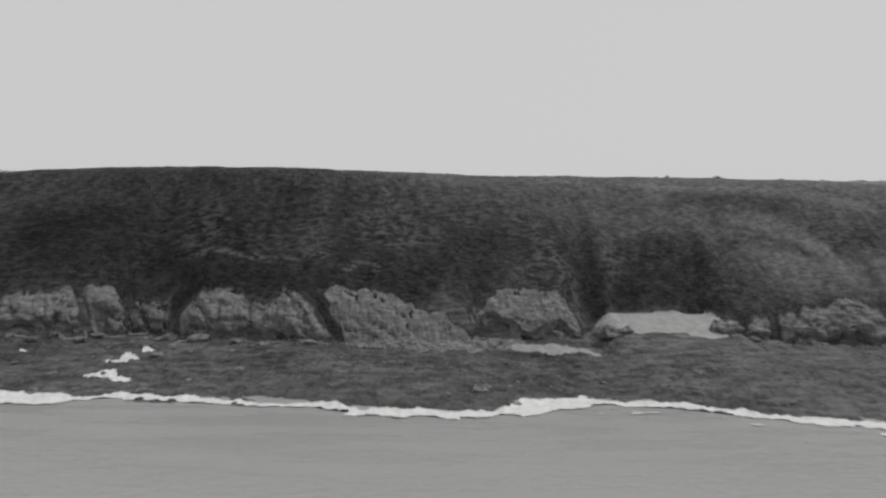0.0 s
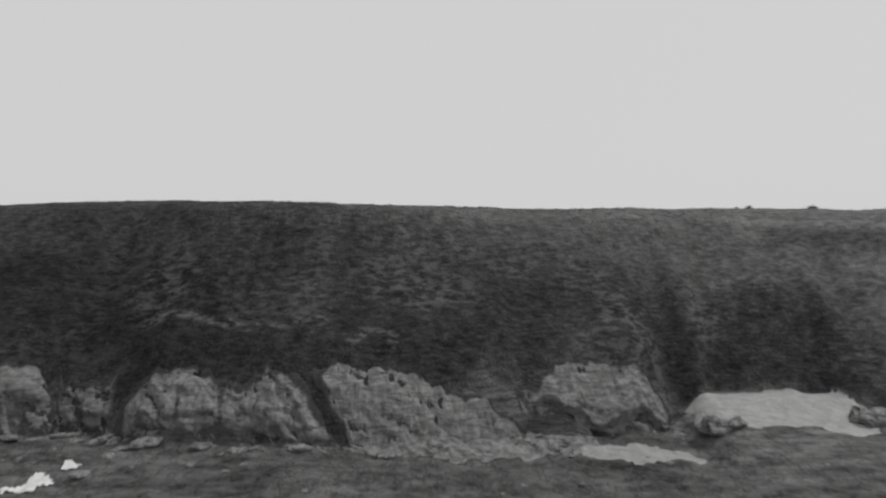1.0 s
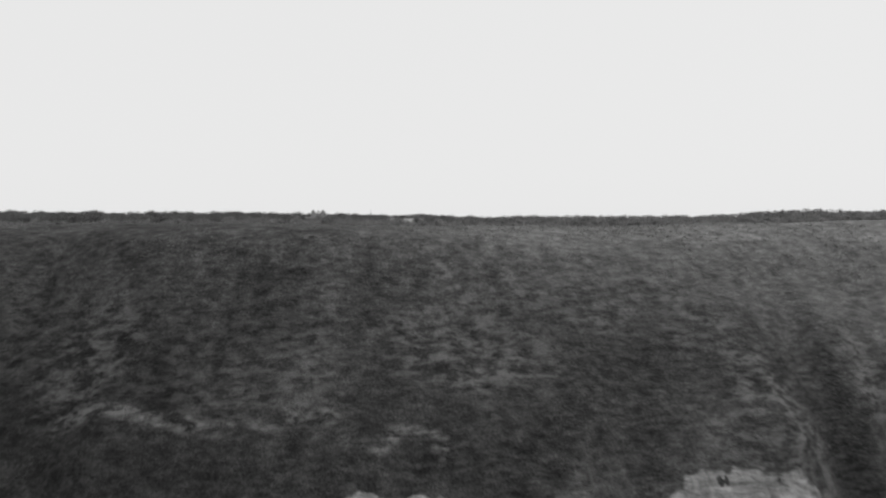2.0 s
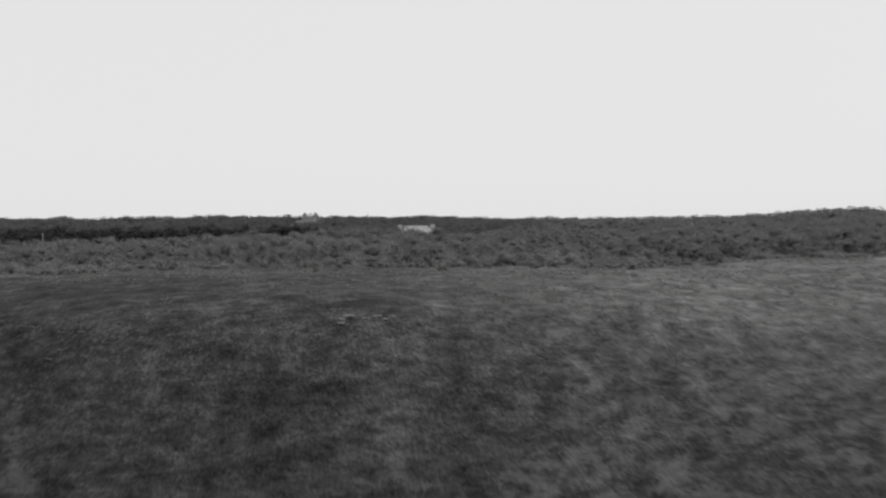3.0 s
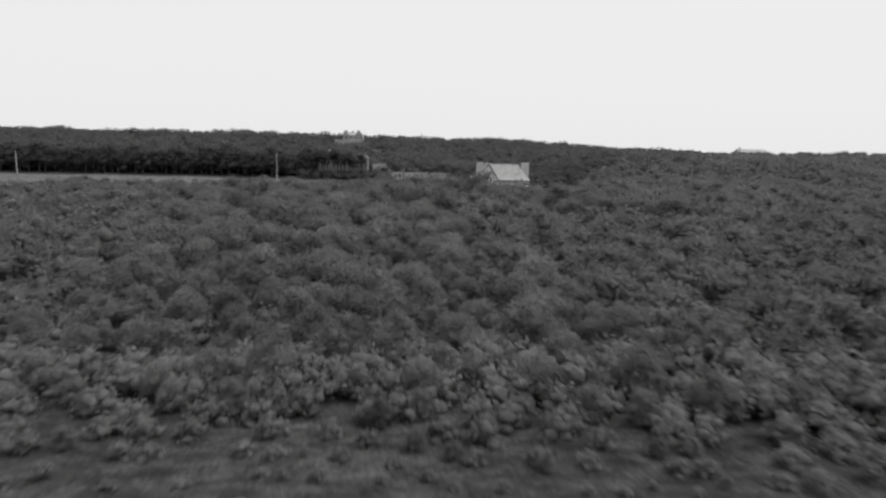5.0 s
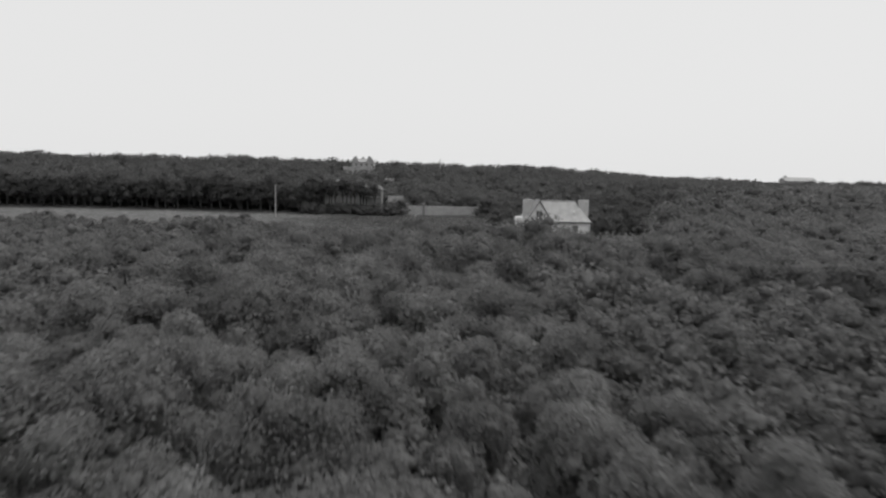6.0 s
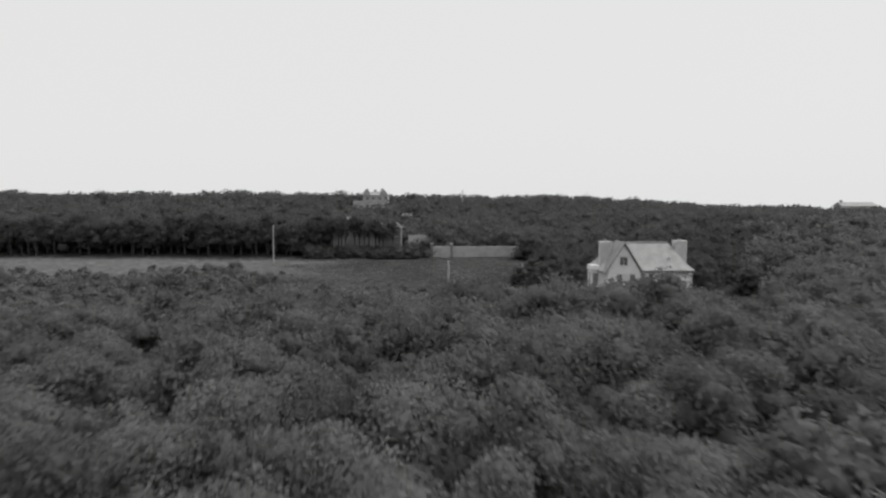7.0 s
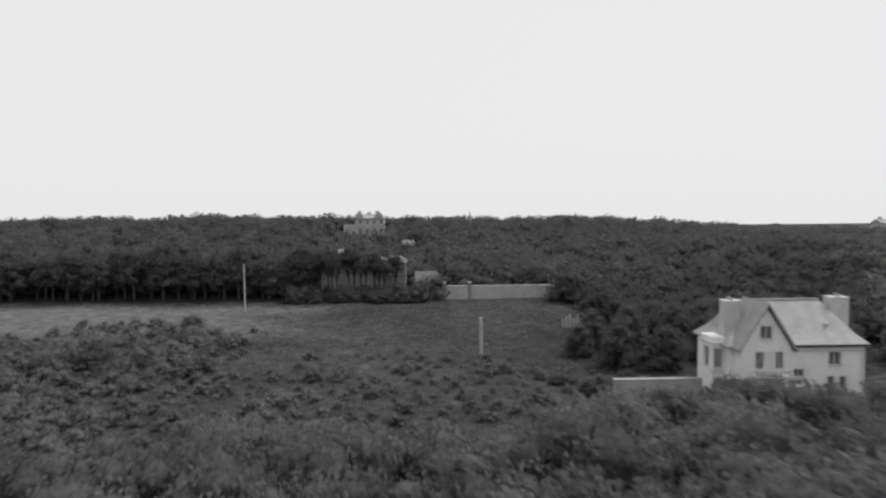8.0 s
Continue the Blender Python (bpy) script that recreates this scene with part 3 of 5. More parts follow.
def foam_sheet():
    """Broken surf along the waterline: patches of a fine grid where the bottom is near the surface."""
    fx, fy = np.arange(-110, 120, 0.4), np.arange(80, 128, 0.4)
    X, Y = np.meshgrid(fx, fy)
    Z = land(X, Y)
    shore = np.interp(X, *SHORE) + 1.3 * vnoise(X, X * 0, 0.16, 3, 3)
    d = Y - shore
    n = vnoise(X, Y, 0.3, 61, 4)
    wide = 1.1 + 1.3 * sstep(-0.1, 0.5, vnoise(X, X * 0, 0.07, 62, 3)) + 1.4 * sstep(44, 66, X) + 2.0 * sstep(13, 18, X) * (1 - sstep(26, 34, X)) + 1.0 * (1 - sstep(-50, -42, X))
    inner = 1.2 + 3.2 * (1 - sstep(-58, -46, X)) + 2.2 * sstep(14, 18, X) * (1 - sstep(24, 34, X))
    fray = vnoise(X, Y, 0.8, 67, 3)
    keep = (d < inner + n * 1.2 + 0.7 * fray) & (d > -wide - n * 1.2 + 0.7 * fray)
    trail = vnoise(X, Y * 3.0, 0.14, 65, 3)
    keep |= (d < 0) & (d > -wide - 4.5) & (trail > 0.46)
    pools = np.zeros(X.shape, dtype=bool)
    for px, py, rx, ry in POOLS:
        pools |= np.hypot((X - px) / rx, (Y - py) / ry) + 0.45 * n + 0.3 * fray < 0.85
    keep |= pools
    Zf = np.maximum(Z, 0.0) + 0.16 + 0.14 * vnoise(X, Y, 0.7, 63, 3)
    idx = np.arange(X.size).reshape(X.shape)
    k = keep[:-1, :-1] & keep[1:, :-1] & keep[:-1, 1:] & keep[1:, 1:]
    q = np.stack([idx[:-1, :-1], idx[:-1, 1:], idx[1:, 1:], idx[1:, :-1]], -1)[k]
    used, inv = np.unique(q.ravel(), return_inverse=True)
    V = np.stack([X, Y, Zf], -1).reshape(-1, 3)[used]
    tagged(new("foam", mesh_of("foam", V, inv.reshape(-1, 4), M_FOAM, True)), "white surf broken along the rocky waterline", "foam", kind="stuff")


foam_sheet()


# ---- rock outcrops and boulders ----
def rock_mesh(seed, sx, sy, sz, n=14, power=3.0, rough=0.22, lean=0.0):
    """A blocky, cracked mass of bedded rock, its base at z = 0."""
    bm = bmesh.new()
    bmesh.ops.create_cube(bm, size=2)
    bmesh.ops.subdivide_edges(bm, edges=bm.edges, cuts=n, use_grid_fill=True)
    off = Vector((seed * 7.3, seed * 3.1, seed * 5.7))
    for v in bm.verts:
        p = v.co
        r = (abs(p.x) ** power + abs(p.y) ** power + abs(p.z) ** power) ** (1 / power)
        d = p / r
        q = Vector((d.x * sx, d.y * sy, d.z * sz))
        s = min(sx, sy, sz)
        bed = math.sin(q.z * 2.4 / max(0.5, s * 0.35) + 2.0 * noise.noise(q * 0.25 + off))
        k = 1 + rough * noise.fractal(q * (0.9 / s) + off, 0.8, 2.0, 5) + rough * 0.35 * bed
        cleft = noise.noise(Vector((q.x * 1.1 / s, q.y * 0.5 / s, 0)) + off)
        k -= rough * 0.9 * max(0.0, 0.14 - abs(cleft)) / 0.14
        q = q * k
        q.x += lean * q.z
        v.co = (q.x, q.y, max(q.z, -0.2 * sz) + 0.2 * sz)
    me = bpy.data.meshes.new("rock_outcrop")
    bm.to_mesh(me)
    bm.free()
    me.materials.append(M_ROCK)
    me.polygons.foreach_set("use_smooth", np.zeros(len(me.polygons), dtype=bool))
    return me


def outcrop(seed, base, top, label, thick=1.2, under=0.0, rough=1.0, soft=1.1, blocks=3, lip=2.6, crest=2.6, turf_min=0.0):
    """A bare face of bedded rock standing proud of the slope between a base line and a top line of plan points; under:
    how far it overhangs its foot, which reaches up to the height lip; crest: how far the turf hangs over its top; the
    last value: how much turf colour covers the whole face and darkens it. Broken blocks lie at the foot.
    """
    def line(pts, f):
        k = np.linspace(0, 1, len(pts))
        return np.interp(f, k, [p[0] for p in pts]), np.interp(f, k, [p[1] for p in pts])

    wide = max(abs(base[-1][0] - base[0][0]), abs(top[-1][0] - top[0][0]))
    nx, ns = int(wide / 0.3), 40
    f, s = np.meshgrid(np.linspace(0, 1, nx), np.linspace(0, 1, ns))
    (bx, by), (tx, ty) = line(base, f), line(top, f)
    by = by + 0.7 * vnoise(bx, bx * 0 + seed, 0.25, seed, 3)
    ty = ty + 0.8 * rough ** 2 * vnoise(tx, tx * 0 + seed, 0.3, seed + 3, 4, 0.65)
    x, y = bx + (tx - bx) * s, by + (ty - by) * s
    ex = 0.9 * vnoise(y, y * 0 + seed, 0.4, seed + 5, 3)
    x = x + ex * (1 - 2 * f) * (np.abs(2 * f - 1) ** 6)
    z = land(x, y)
    high = np.hypot(ty - by, land(tx, ty) - land(bx, by))
    side = np.minimum(f, 1 - f) * wide
    e = sstep(0, soft * 3.0, side) * sstep(0, 0.75, 1 - s) * sstep(0, 0.5 if under else 2.0, s * high)
    t = thick * (0.75 + 0.5 * vnoise(x, y + z, 0.22, seed + 7, 3)) * e + 0.12 * (1 - e)
    rim = np.minimum(np.minimum(side, (1 - s) * high), 1.0).ravel()
    cut = (1 - sstep(lip * 0.7, lip, s * high + 0.6 * vnoise(x, y, 0.4, seed + 2, 3))) if under else 0.0
    t = (t + under * e) * (1 - cut) + 0.12 * cut
    V = np.stack([x, y - 0.85 * t, z + 0.5 * t], -1).reshape(-1, 3)
    E = e.ravel()
    off = Vector((seed * 3.7, seed * 1.9, seed * 5.3))
    tilt = math.tan(radians(16 + 12 * math.sin(seed * 2.3)))
    for i in range(len(V)):
        vx, vy, vz = V[i]
        bz = vz + tilt * vx
        fr = noise.fractal(Vector((vx * 0.45, vy * 0.45, bz * 0.8)) + off, 0.5, 2.1, 6)
        bed = bz * 0.55 + 0.2 * vy + 1.5 * noise.noise(Vector((vx * 0.15, vy * 0.15, vz * 0.15)) + off)
        bed = bed - math.floor(bed)
        crack = abs(noise.noise(Vector((vx * 0.24 + vz * 0.1, vy * 0.07, 3.1)) + off))
        blk = noise.cell(Vector((vx * 0.42 + 0.5 * fr, vy * 0.15, bz * 0.75 + 0.4 * fr)) + off)
        k = rough * (0.3 + 0.7 * E[i]) * (0.5 * fr + 0.55 * (blk - 0.5) + 0.45 * (bed ** 0.6 - 0.6) - (0.9 if under else 0.15) * max(0.0, 0.07 - crack) / 0.07)
        k = max(k, -0.1) if rim[i] < 1.0 else k
        k *= rim[i]
        V[i] = (vx + 0.12 * k, vy - 0.75 * k, vz + 0.45 * k - 0.12 * (rim[i] < 0.05))
    idx = np.arange(len(V)).reshape(ns, nx)
    quad = np.stack([idx[:-1, :-1], idx[:-1, 1:], idx[1:, 1:], idx[1:, :-1]], -1).reshape(-1, 4)
    cx, cy = (base[0][0] + base[-1][0]) / 2, (base[0][1] + base[-1][1]) / 2
    ob = root("rock_outcrop", (cx, cy, float(land(cx, cy))), label, "rock", "rocks of the cliff")
    me = mesh_of("rock_face", V - np.array(ob.location), quad, M_ROCK)
    rag = vnoise(x, y + z, 0.3, seed + 9, 4, 0.6)
    turf = np.maximum(1 - sstep(0.0, crest, (1 - s) * high + 1.3 * rag), 0.95 * (1 - sstep(0.0, 2.4, side + 1.4 * rag)) * sstep(1.0, 3.0, s * high))
    turf = np.maximum(turf, turf_min + 0.15 * rag)
    me.attributes.new("turf", "FLOAT", "POINT").data.foreach_set("value", turf.ravel().astype(np.float32))
    face = new("rock_face", me)
    face.parent = ob
    r = np.random.default_rng(seed)
    for i in range(blocks):
        u = (i + r.uniform(0.2, 0.8)) / blocks
        px, py = line(base, u)
        sz = r.uniform(0.7, 1.5)
        blk = new("block", rock_mesh(seed * 5 + i, sz * r.uniform(1.0, 1.7), sz * 0.8, sz * r.uniform(0.45, 0.8), 6, rough=0.32))
        blk.matrix_basis = pose(px - cx, py - 0.5 - cy, float(land(px, py - 0.5)) - 0.3 * sz - ob.location.z, r.uniform(-10, 10), r.uniform(-14, 14), r.uniform(-25, 25))
        blk.parent = ob
    return ob


# first three: extra turf colour darkens them, standing for shade in the third
outcrop(1, [(-104, 123), (-92, 122.6), (-79, 124)], [(-103, 130), (-92, 131.5), (-86, 130.8), (-80, 130)], "broad dark rock buttress with a ragged top", 1.0, 0.8, 1.0, 1.1, 3, 2.6, 2.6, 0.32)
outcrop(2, [(-80, 124.2), (-71, 126.4), (-65.6, 127.4), (-60.8, 129.6)], [(-79, 131), (-74.3, 132.4), (-70, 133.8), (-67.4, 134.2), (-64.6, 132.4)], "pale-faced rock buttress above the gully", 0.6, 1.2, 1.0, 0.9, 3, 3.2, 2.0, 0.3)
outcrop(3, [(-61, 130.8), (-57.9, 132.2), (-54.6, 133.6)], [(-66.2, 134.6), (-63.1, 136), (-59.6, 137), (-57.6, 136.8)], "dark hollowed rock with a pale top in a gully", 0.4, 1.8, 0.8, 0.8, 2, 6.4, 1.0, 0.3)
outcrop(4, [(-46, 129.4), (-38, 128), (-28.5, 128.8), (-21, 127.6), (-12.6, 127.4)], [(-46.6, 134.6), (-39, 134.2), (-34, 134.6), (-29.4, 133), (-25.3, 134.4), (-20.2, 133)], "pale-faced square rock buttress with a dark foot and a cleft", 0.6, 1.2, 1.2, 0.9, 7, 3.6, 2.0, 0.16)
outcrop(5, [(-56.6, 134.4), (-51.5, 132.6), (-46.4, 131.6)], [(-57.6, 138.2), (-53, 137.4), (-47.4, 136.2)], "dark overgrown rock at the head of a gully", 0.5, 0.5, 1.3, 0.9, 3, 2.6, 2.0, 0.36)
outcrop(6, [(-11, 127.6), (-5, 125.2), (4, 125.6), (13, 126.8), (24, 130.8)], [(-19.2, 133.8), (-13.5, 134.6), (-8, 135.2), (-3, 135.4), (3, 135.2), (9, 134.8), (15, 134.4), (24.5, 133.2)], "long sloping slab of pale rock", 0.8, 0.0, 0.7, 1.3, 3, 2.0, 0.5, 0.16)
outcrop(7, [(13.6, 135.6), (22.4, 134.8), (30, 134.2), (36.5, 136.6), (41, 139.6)], [(12, 137), (16.4, 138.6), (20, 139.6), (24.6, 140.4), (29.6, 140.2), (35, 140.6), (41, 141.8)], "tilted pale slab over a dark undercut", 0.5, 1.2, 0.6, 1.3, 2, 3.2, 1.2, 0.2)
outcrop(9, [(71, 136.4), (75, 135.4), (79.4, 135)], [(73.4, 139.2), (76, 139.6), (79.4, 139.6)], "rounded rock shoulder over a dark hollow by the cove", 0.9, 1.8, 0.9, 0.8, 2, 3.4, 1.2)
outcrop(10, [(79, 135), (85, 134), (92, 133.6), (104, 131.6)], [(80, 139.8), (85, 138.6), (91.6, 139.2), (96, 138.8), (103.4, 137.4)], "bedded rock face beyond the cove", 0.9, 1.0, 1.1, 0.9, 4, 2.6, 2.6)
outcrop(11, [(103.6, 131.6), (112, 131.2), (123, 131)], [(103.6, 137.6), (112, 137), (122, 137.6)], "bedded rock face along the cliff", 1.0, 0.6)


def cove_rock(seed, x, y, sx, sy, sz, rz):
    ob = new("boulder", rock_mesh(seed, sx, sy, sz, 9, rough=0.35))
    ob.matrix_basis = pose(x, y, float(land(x, y)) - 0.5, 0, 0, rz)
    tagged(ob, "large dark boulder on the sand of the cove", "boulder", "boulders of the cove")


cove_rock(15, 42.5, 133.5, 2.4, 1.8, 1.9, 15)
cove_rock(16, 45.2, 133.0, 1.7, 1.4, 1.2, 40)
cove_rock(17, 66.5, 133.5, 2.8, 2.0, 2.0, -15)

rng = np.random.default_rng(7)
boulders = [rock_mesh(30 + i, 1.0, 0.8 + 0.1 * i, 0.55 + 0.06 * i, 3, rough=0.3) for i in range(6)]
for i in range(150):
    x = rng.uniform(-95, 112)
    sh, ft = float(np.interp(x, *SHORE)), float(np.interp(x, *FOOT))
    y = sh + (ft - sh) * rng.beta(1.1, 1.2)
    if 40 < x < 68 and y > 125:
        continue
    s = 0.22 + rng.gamma(1.2, 0.18)
    ob = new("boulder", boulders[i % 6])
    ob.matrix_basis = pose(x, y, float(land(x, y)) - 0.34 * s, rng.uniform(-12, 12), rng.uniform(-12, 12), rng.uniform(0, 360)) @ Matrix.Scale(min(s, 2.2), 4)
    tagged(ob, "weathered grey boulder on the rock shelf", "boulder", "boulders of the shore")

# pale stones lying in the heath grass
for i in range(9):
    x, y = rng.normal(-20.8, 1.3), rng.uniform(153.6, 155.2)
    s = rng.uniform(0.14, 0.3)
    me = boulders[i % 6].copy()
    me.materials.clear()
    me.materials.append(M_STONE)
    ob = new("stone", me)
    ob.matrix_basis = pose(x, y, float(land(x, y)) - 0.42 * s, rng.uniform(-10, 10), 0, rng.uniform(-30, 30)) @ Matrix.Diagonal((s * 1.5, s, s * 0.7, 1))
    tagged(ob, "pale stone lying in the heath grass", "stone", "stones in the grass")


# ---- grass and low scrub ----
def tufts(name, pts, size, mat, blades, label, spread=1.0):
    """Tufts of bent blades; pts (n, 2) on the ground."""
    n = len(pts)
    r = np.random.default_rng(n)
    z = land(pts[:, 0], pts[:, 1])
    base = np.repeat(np.column_stack([pts, z]), blades, 0)
    m = len(base)
    a = r.uniform(0, 2 * math.pi, m)
    s = np.repeat(size * r.uniform(0.6, 1.5, n), blades)
    out = np.column_stack([np.cos(a), np.sin(a), np.zeros(m)])
    side = np.column_stack([-np.sin(a), np.cos(a), np.zeros(m)])
    up = np.array([0, 0, 1.0])
    p = base + out * (s * r.uniform(0, 0.4, m))[:, None]
    w = (s * 0.34)[:, None]
    h = (s * r.uniform(0.5, 1.0, m))[:, None]
    V = np.stack([p - side * w - up * 0.06, p + side * w - up * 0.06, p + out * h * 0.35 * spread + side * w * 0.9 + up * h * 0.75, p + out * h * 0.9 * spread + up * h], 1).reshape(-1, 3)
    i = np.arange(m)[:, None] * 4
    tagged(new(name, mesh_of(name, V, i + np.array([0, 1, 2, 3]), mat)), label, "grass", kind="stuff")


pts = np.column_stack([rng.uniform(-75, 60, 15000), rng.uniform(153, 200, 15000)])
pts = pts[(vnoise(pts[:, 0], pts[:, 1], 0.35, 112, 3) > -0.15) & (zones(pts[:, 0], pts[:, 1])[4] < rng.uniform(0.1, 0.6, len(pts)))]
tufts("heath_grass", pts, 0.16, M_GRASS, 3, "rough tufted heath grass on the cliff top", 2.4)
pts = np.column_stack([rng.uniform(-120, 20, 6000), rng.uniform(328, 420, 6000)])
pts = pts[zones(pts[:, 0], pts[:, 1])[2] < 0.3]
tufts("meadow_grass", pts, 0.24, M_GRASS, 3, "rough meadow grass round the villa", 2.2)


# ---- trees and bushes ----
def unit_ball(sub):
    bm = bmesh.new()
    bmesh.ops.create_icosphere(bm, subdivisions=sub, radius=1)
    bm.verts.ensure_lookup_table()
    V, T = np.array([v.co[:] for v in bm.verts]), np.array([[v.index for v in f.verts] for f in bm.faces])
    bm.free()
    return V, T


BALL = {1: unit_ball(1), 2: unit_ball(2)}


def leaf_cloud(r, lobes, n, size, core=0.66, sub=1, ragged=0.5):
    """A crown: n leafy sprays lying like shingles over the lobes (centre, radius), a share of them ragged, with a rough dense inside. Returns vertices and triangles."""
    bv, bt = BALL[sub]
    Vs, Ts, base = [], [], 0
    for c, rad in lobes:
        k = core + 0.12 * np.sin(bv @ r.normal(size=3) * 4 + r.uniform(0, 6)) + r.uniform(-0.2, 0.12, len(bv))
        Vs.append(np.array(c) + bv * np.array(rad) * k[:, None])
        Ts.append(bt + base)
        base += len(bv)
    c = np.array([l[0] for l in lobes])
    rad = np.array([l[1] for l in lobes])
    pick = r.choice(len(lobes), n, p=rad[:, 0] ** 2 / (rad[:, 0] ** 2).sum())
    d = r.normal(size=(n, 3))
    d[:, 2] = np.abs(d[:, 2]) * 1.15 - 0.5
    d /= np.linalg.norm(d, axis=1)[:, None]
    wild = (r.random(n) < ragged)[:, None]
    p = c[pick] + d * rad[pick] * (0.76 + 0.32 * r.beta(1.6, 1.8, n))[:, None]
    face = d + r.normal(size=(n, 3)) * np.where(wild, 0.9, 0.45)
    face /= np.linalg.norm(face, axis=1)[:, None]
    t = np.cross(face, r.normal(size=(n, 3))) + np.where(wild, 0.7, 0.15) * d
    t /= np.linalg.norm(t, axis=1)[:, None] + 1e-9
    b = np.cross(face, t)
    b /= np.linalg.norm(b, axis=1)[:, None] + 1e-9
    s = (size * r.uniform(0.55, 1.45, n))[:, None]
    Vs.append(np.stack([p - b * s * 0.6 - t * s * 0.5, p + b * s * 0.6 - t * s * 0.35, p + t * s * 1.1 + b * s * r.uniform(-0.4, 0.4, n)[:, None]], 1).reshape(-1, 3))
    Ts.append(np.arange(n)[:, None] * 3 + np.arange(3) + base)
    return np.concatenate(Vs), np.concatenate(Ts)


def crown_lobes(r, h, wide, low=0.35, k=8):
    """A domed crown: one large clump inside and k uneven smaller ones budding all over it."""
    z0, span = h * low, h * (1 - low)
    lobes = [((0, 0, z0 + span * 0.42), (wide * 0.66, wide * 0.66, span * 0.48))]
    for i in range(k):
        up = min(1.0, max(0.08, (i + 0.5) / k + r.uniform(-0.08, 0.08)))
        a = i * 2.4 + r.uniform(-0.5, 0.5)
        out = math.sqrt(max(0.0, 1 - up * up))
        rr = wide * r.uniform(0.36, 0.6)
        grow = r.uniform(0.88, 1.12)
        lobes.append(((math.cos(a) * out * wide * 0.62 * grow, math.sin(a) * out * wide * 0.62 * grow, z0 + max(span * 0.12, (span - rr * 0.8) * up * r.uniform(0.84, 1.04))), (rr, rr * r.uniform(0.85, 1.15), rr * r.uniform(0.7, 0.95))))
    return lobes


def limb(bm, a, c, ra, rc, sides=6):
    a, c = Vector(a), Vector(c)
    q = (c - a).to_track_quat("Z", "Y")
    rings = []
    for p, rad in ((a, ra), (c, rc)):
        rings.append([bm.verts.new(p + q @ Vector((math.cos(2 * math.pi * i / sides) * rad, math.sin(2 * math.pi * i / sides) * rad, 0))) for i in range(sides)])
    for i in range(sides):
        j = (i + 1) % sides
        bm.faces.new((rings[0][i], rings[0][j], rings[1][j], rings[1][i]))


def trunk_mesh(r, h, wide, lobes, thick=0.035):
    bm = bmesh.new()
    fork = (r.uniform(-0.2, 0.2), r.uniform(-0.2, 0.2), h * 0.4)
    limb(bm, (0, 0, -0.4), fork, h * thick, h * thick * 0.7, 7)
    for (c, rad) in lobes[:6]:
        limb(bm, fork, (c[0] * 0.8, c[1] * 0.8, c[2]), h * thick * 0.55, h * thick * 0.15, 5)
    me = bpy.data.meshes.new("trunk")
    bm.to_mesh(me)
    bm.free()
    me.materials.append(M_BARK)
    return me


def tree_kind(seed, h, wide, n, size, mat, low=0.3, k=8, thick=0.035):
    """Shared trunk and crown meshes of one tree form, 1:1 in metres."""
    r = np.random.default_rng(seed)
    lobes = crown_lobes(r, h, wide, low, k)
    V, T = leaf_cloud(r, lobes, n, size, 0.52, 2)
    return trunk_mesh(r, h, wide, lobes, thick), mesh_of("crown", V, T, mat)


def plant(kind, name, x, y, s, label, category, group, crown="crown"):
    ob = root(name, (x, y, float(land(x, y))), label, category, group)
    ob.rotation_euler, ob.scale = (0, 0, (x * 12.9 + y * 7.3) % 6.28), (s, s, s * (0.9 + (x * 3.1 + y) % 0.25))
    for nm, me in (("trunk", kind[0]), (crown, kind[1])):
        c = new(nm, me)
        c.parent = ob
    return ob


def thicket(name, pts, heights, clouds, mat, label, category="trees"):
    """Many trees too far off to count, joined: pts (n, 2), one height each."""
    r = np.random.default_rng(len(pts))
    z = land(pts[:, 0], pts[:, 1])
    Vs, Ts, base = [], [], 0
    for i, (x, y) in enumerate(pts):
        V, T = clouds[i % len(clouds)]
        a = r.uniform(0, 6.28)
        rot = np.array([[math.cos(a), math.sin(a), 0], [-math.sin(a), math.cos(a), 0], [0, 0, 1]])
        s = heights[i]
        Vs.append((V @ rot) * (s, s, s * r.uniform(0.9, 1.05)) + (x, y, z[i]))
        Ts.append(T + base)
        base += len(V)
    me = mesh_of(name, np.concatenate(Vs), np.concatenate(Ts), mat)
    tagged(new(name, me), label, category, kind="stuff")


def spread_points(x0, x1, y0, y1, step, seed):
    """Jittered planting points."""
    r = np.random.default_rng(seed)
    X, Y = np.meshgrid(np.arange(x0, x1, step), np.arange(y0, y1, step))
    X[1::2] += step / 2
    P = np.column_stack([X.ravel(), Y.ravel()])
    return P + r.uniform(-0.36, 0.36, P.shape) * step


NEAR = [tree_kind(100 + i, 5.6, 2.5 + 0.2 * (i % 3), 4200, 0.125, M_LEAF, 0.1, 9 + i) for i in range(6)]
FAR = [leaf_cloud(np.random.default_rng(200 + i), crown_lobes(np.random.default_rng(220 + i), 1.0, 0.56, 0.08, 7), 460, 0.048, 0.6) for i in range(8)]
MID = [leaf_cloud(np.random.default_rng(280 + i), crown_lobes(np.random.default_rng(290 + i), 1.0, 0.5, 0.08, 9), 1500, 0.028) for i in range(8)]
BACK = [leaf_cloud(np.random.default_rng(240 + i), crown_lobes(np.random.default_rng(260 + i), 1.0, 0.85, 0.0, 7), 360, 0.07, 0.6, 1, 0.45) for i in range(8)]
PINE = [tree_kind(300 + i, 8.6, 3.0, 1300, 0.22, M_DARKLEAF, 0.3, 13, 0.028) for i in range(4)]
DARK = [tree_kind(320 + i, 6.5, 2.9, 2000, 0.17, M_DARKLEAF, 0.0, 16) for i in range(3)]
BUSH = [tree_kind(340 + i, 2.0, 1.6, 700, 0.1, M_LEAF, 0.0, 13) for i in range(4)]

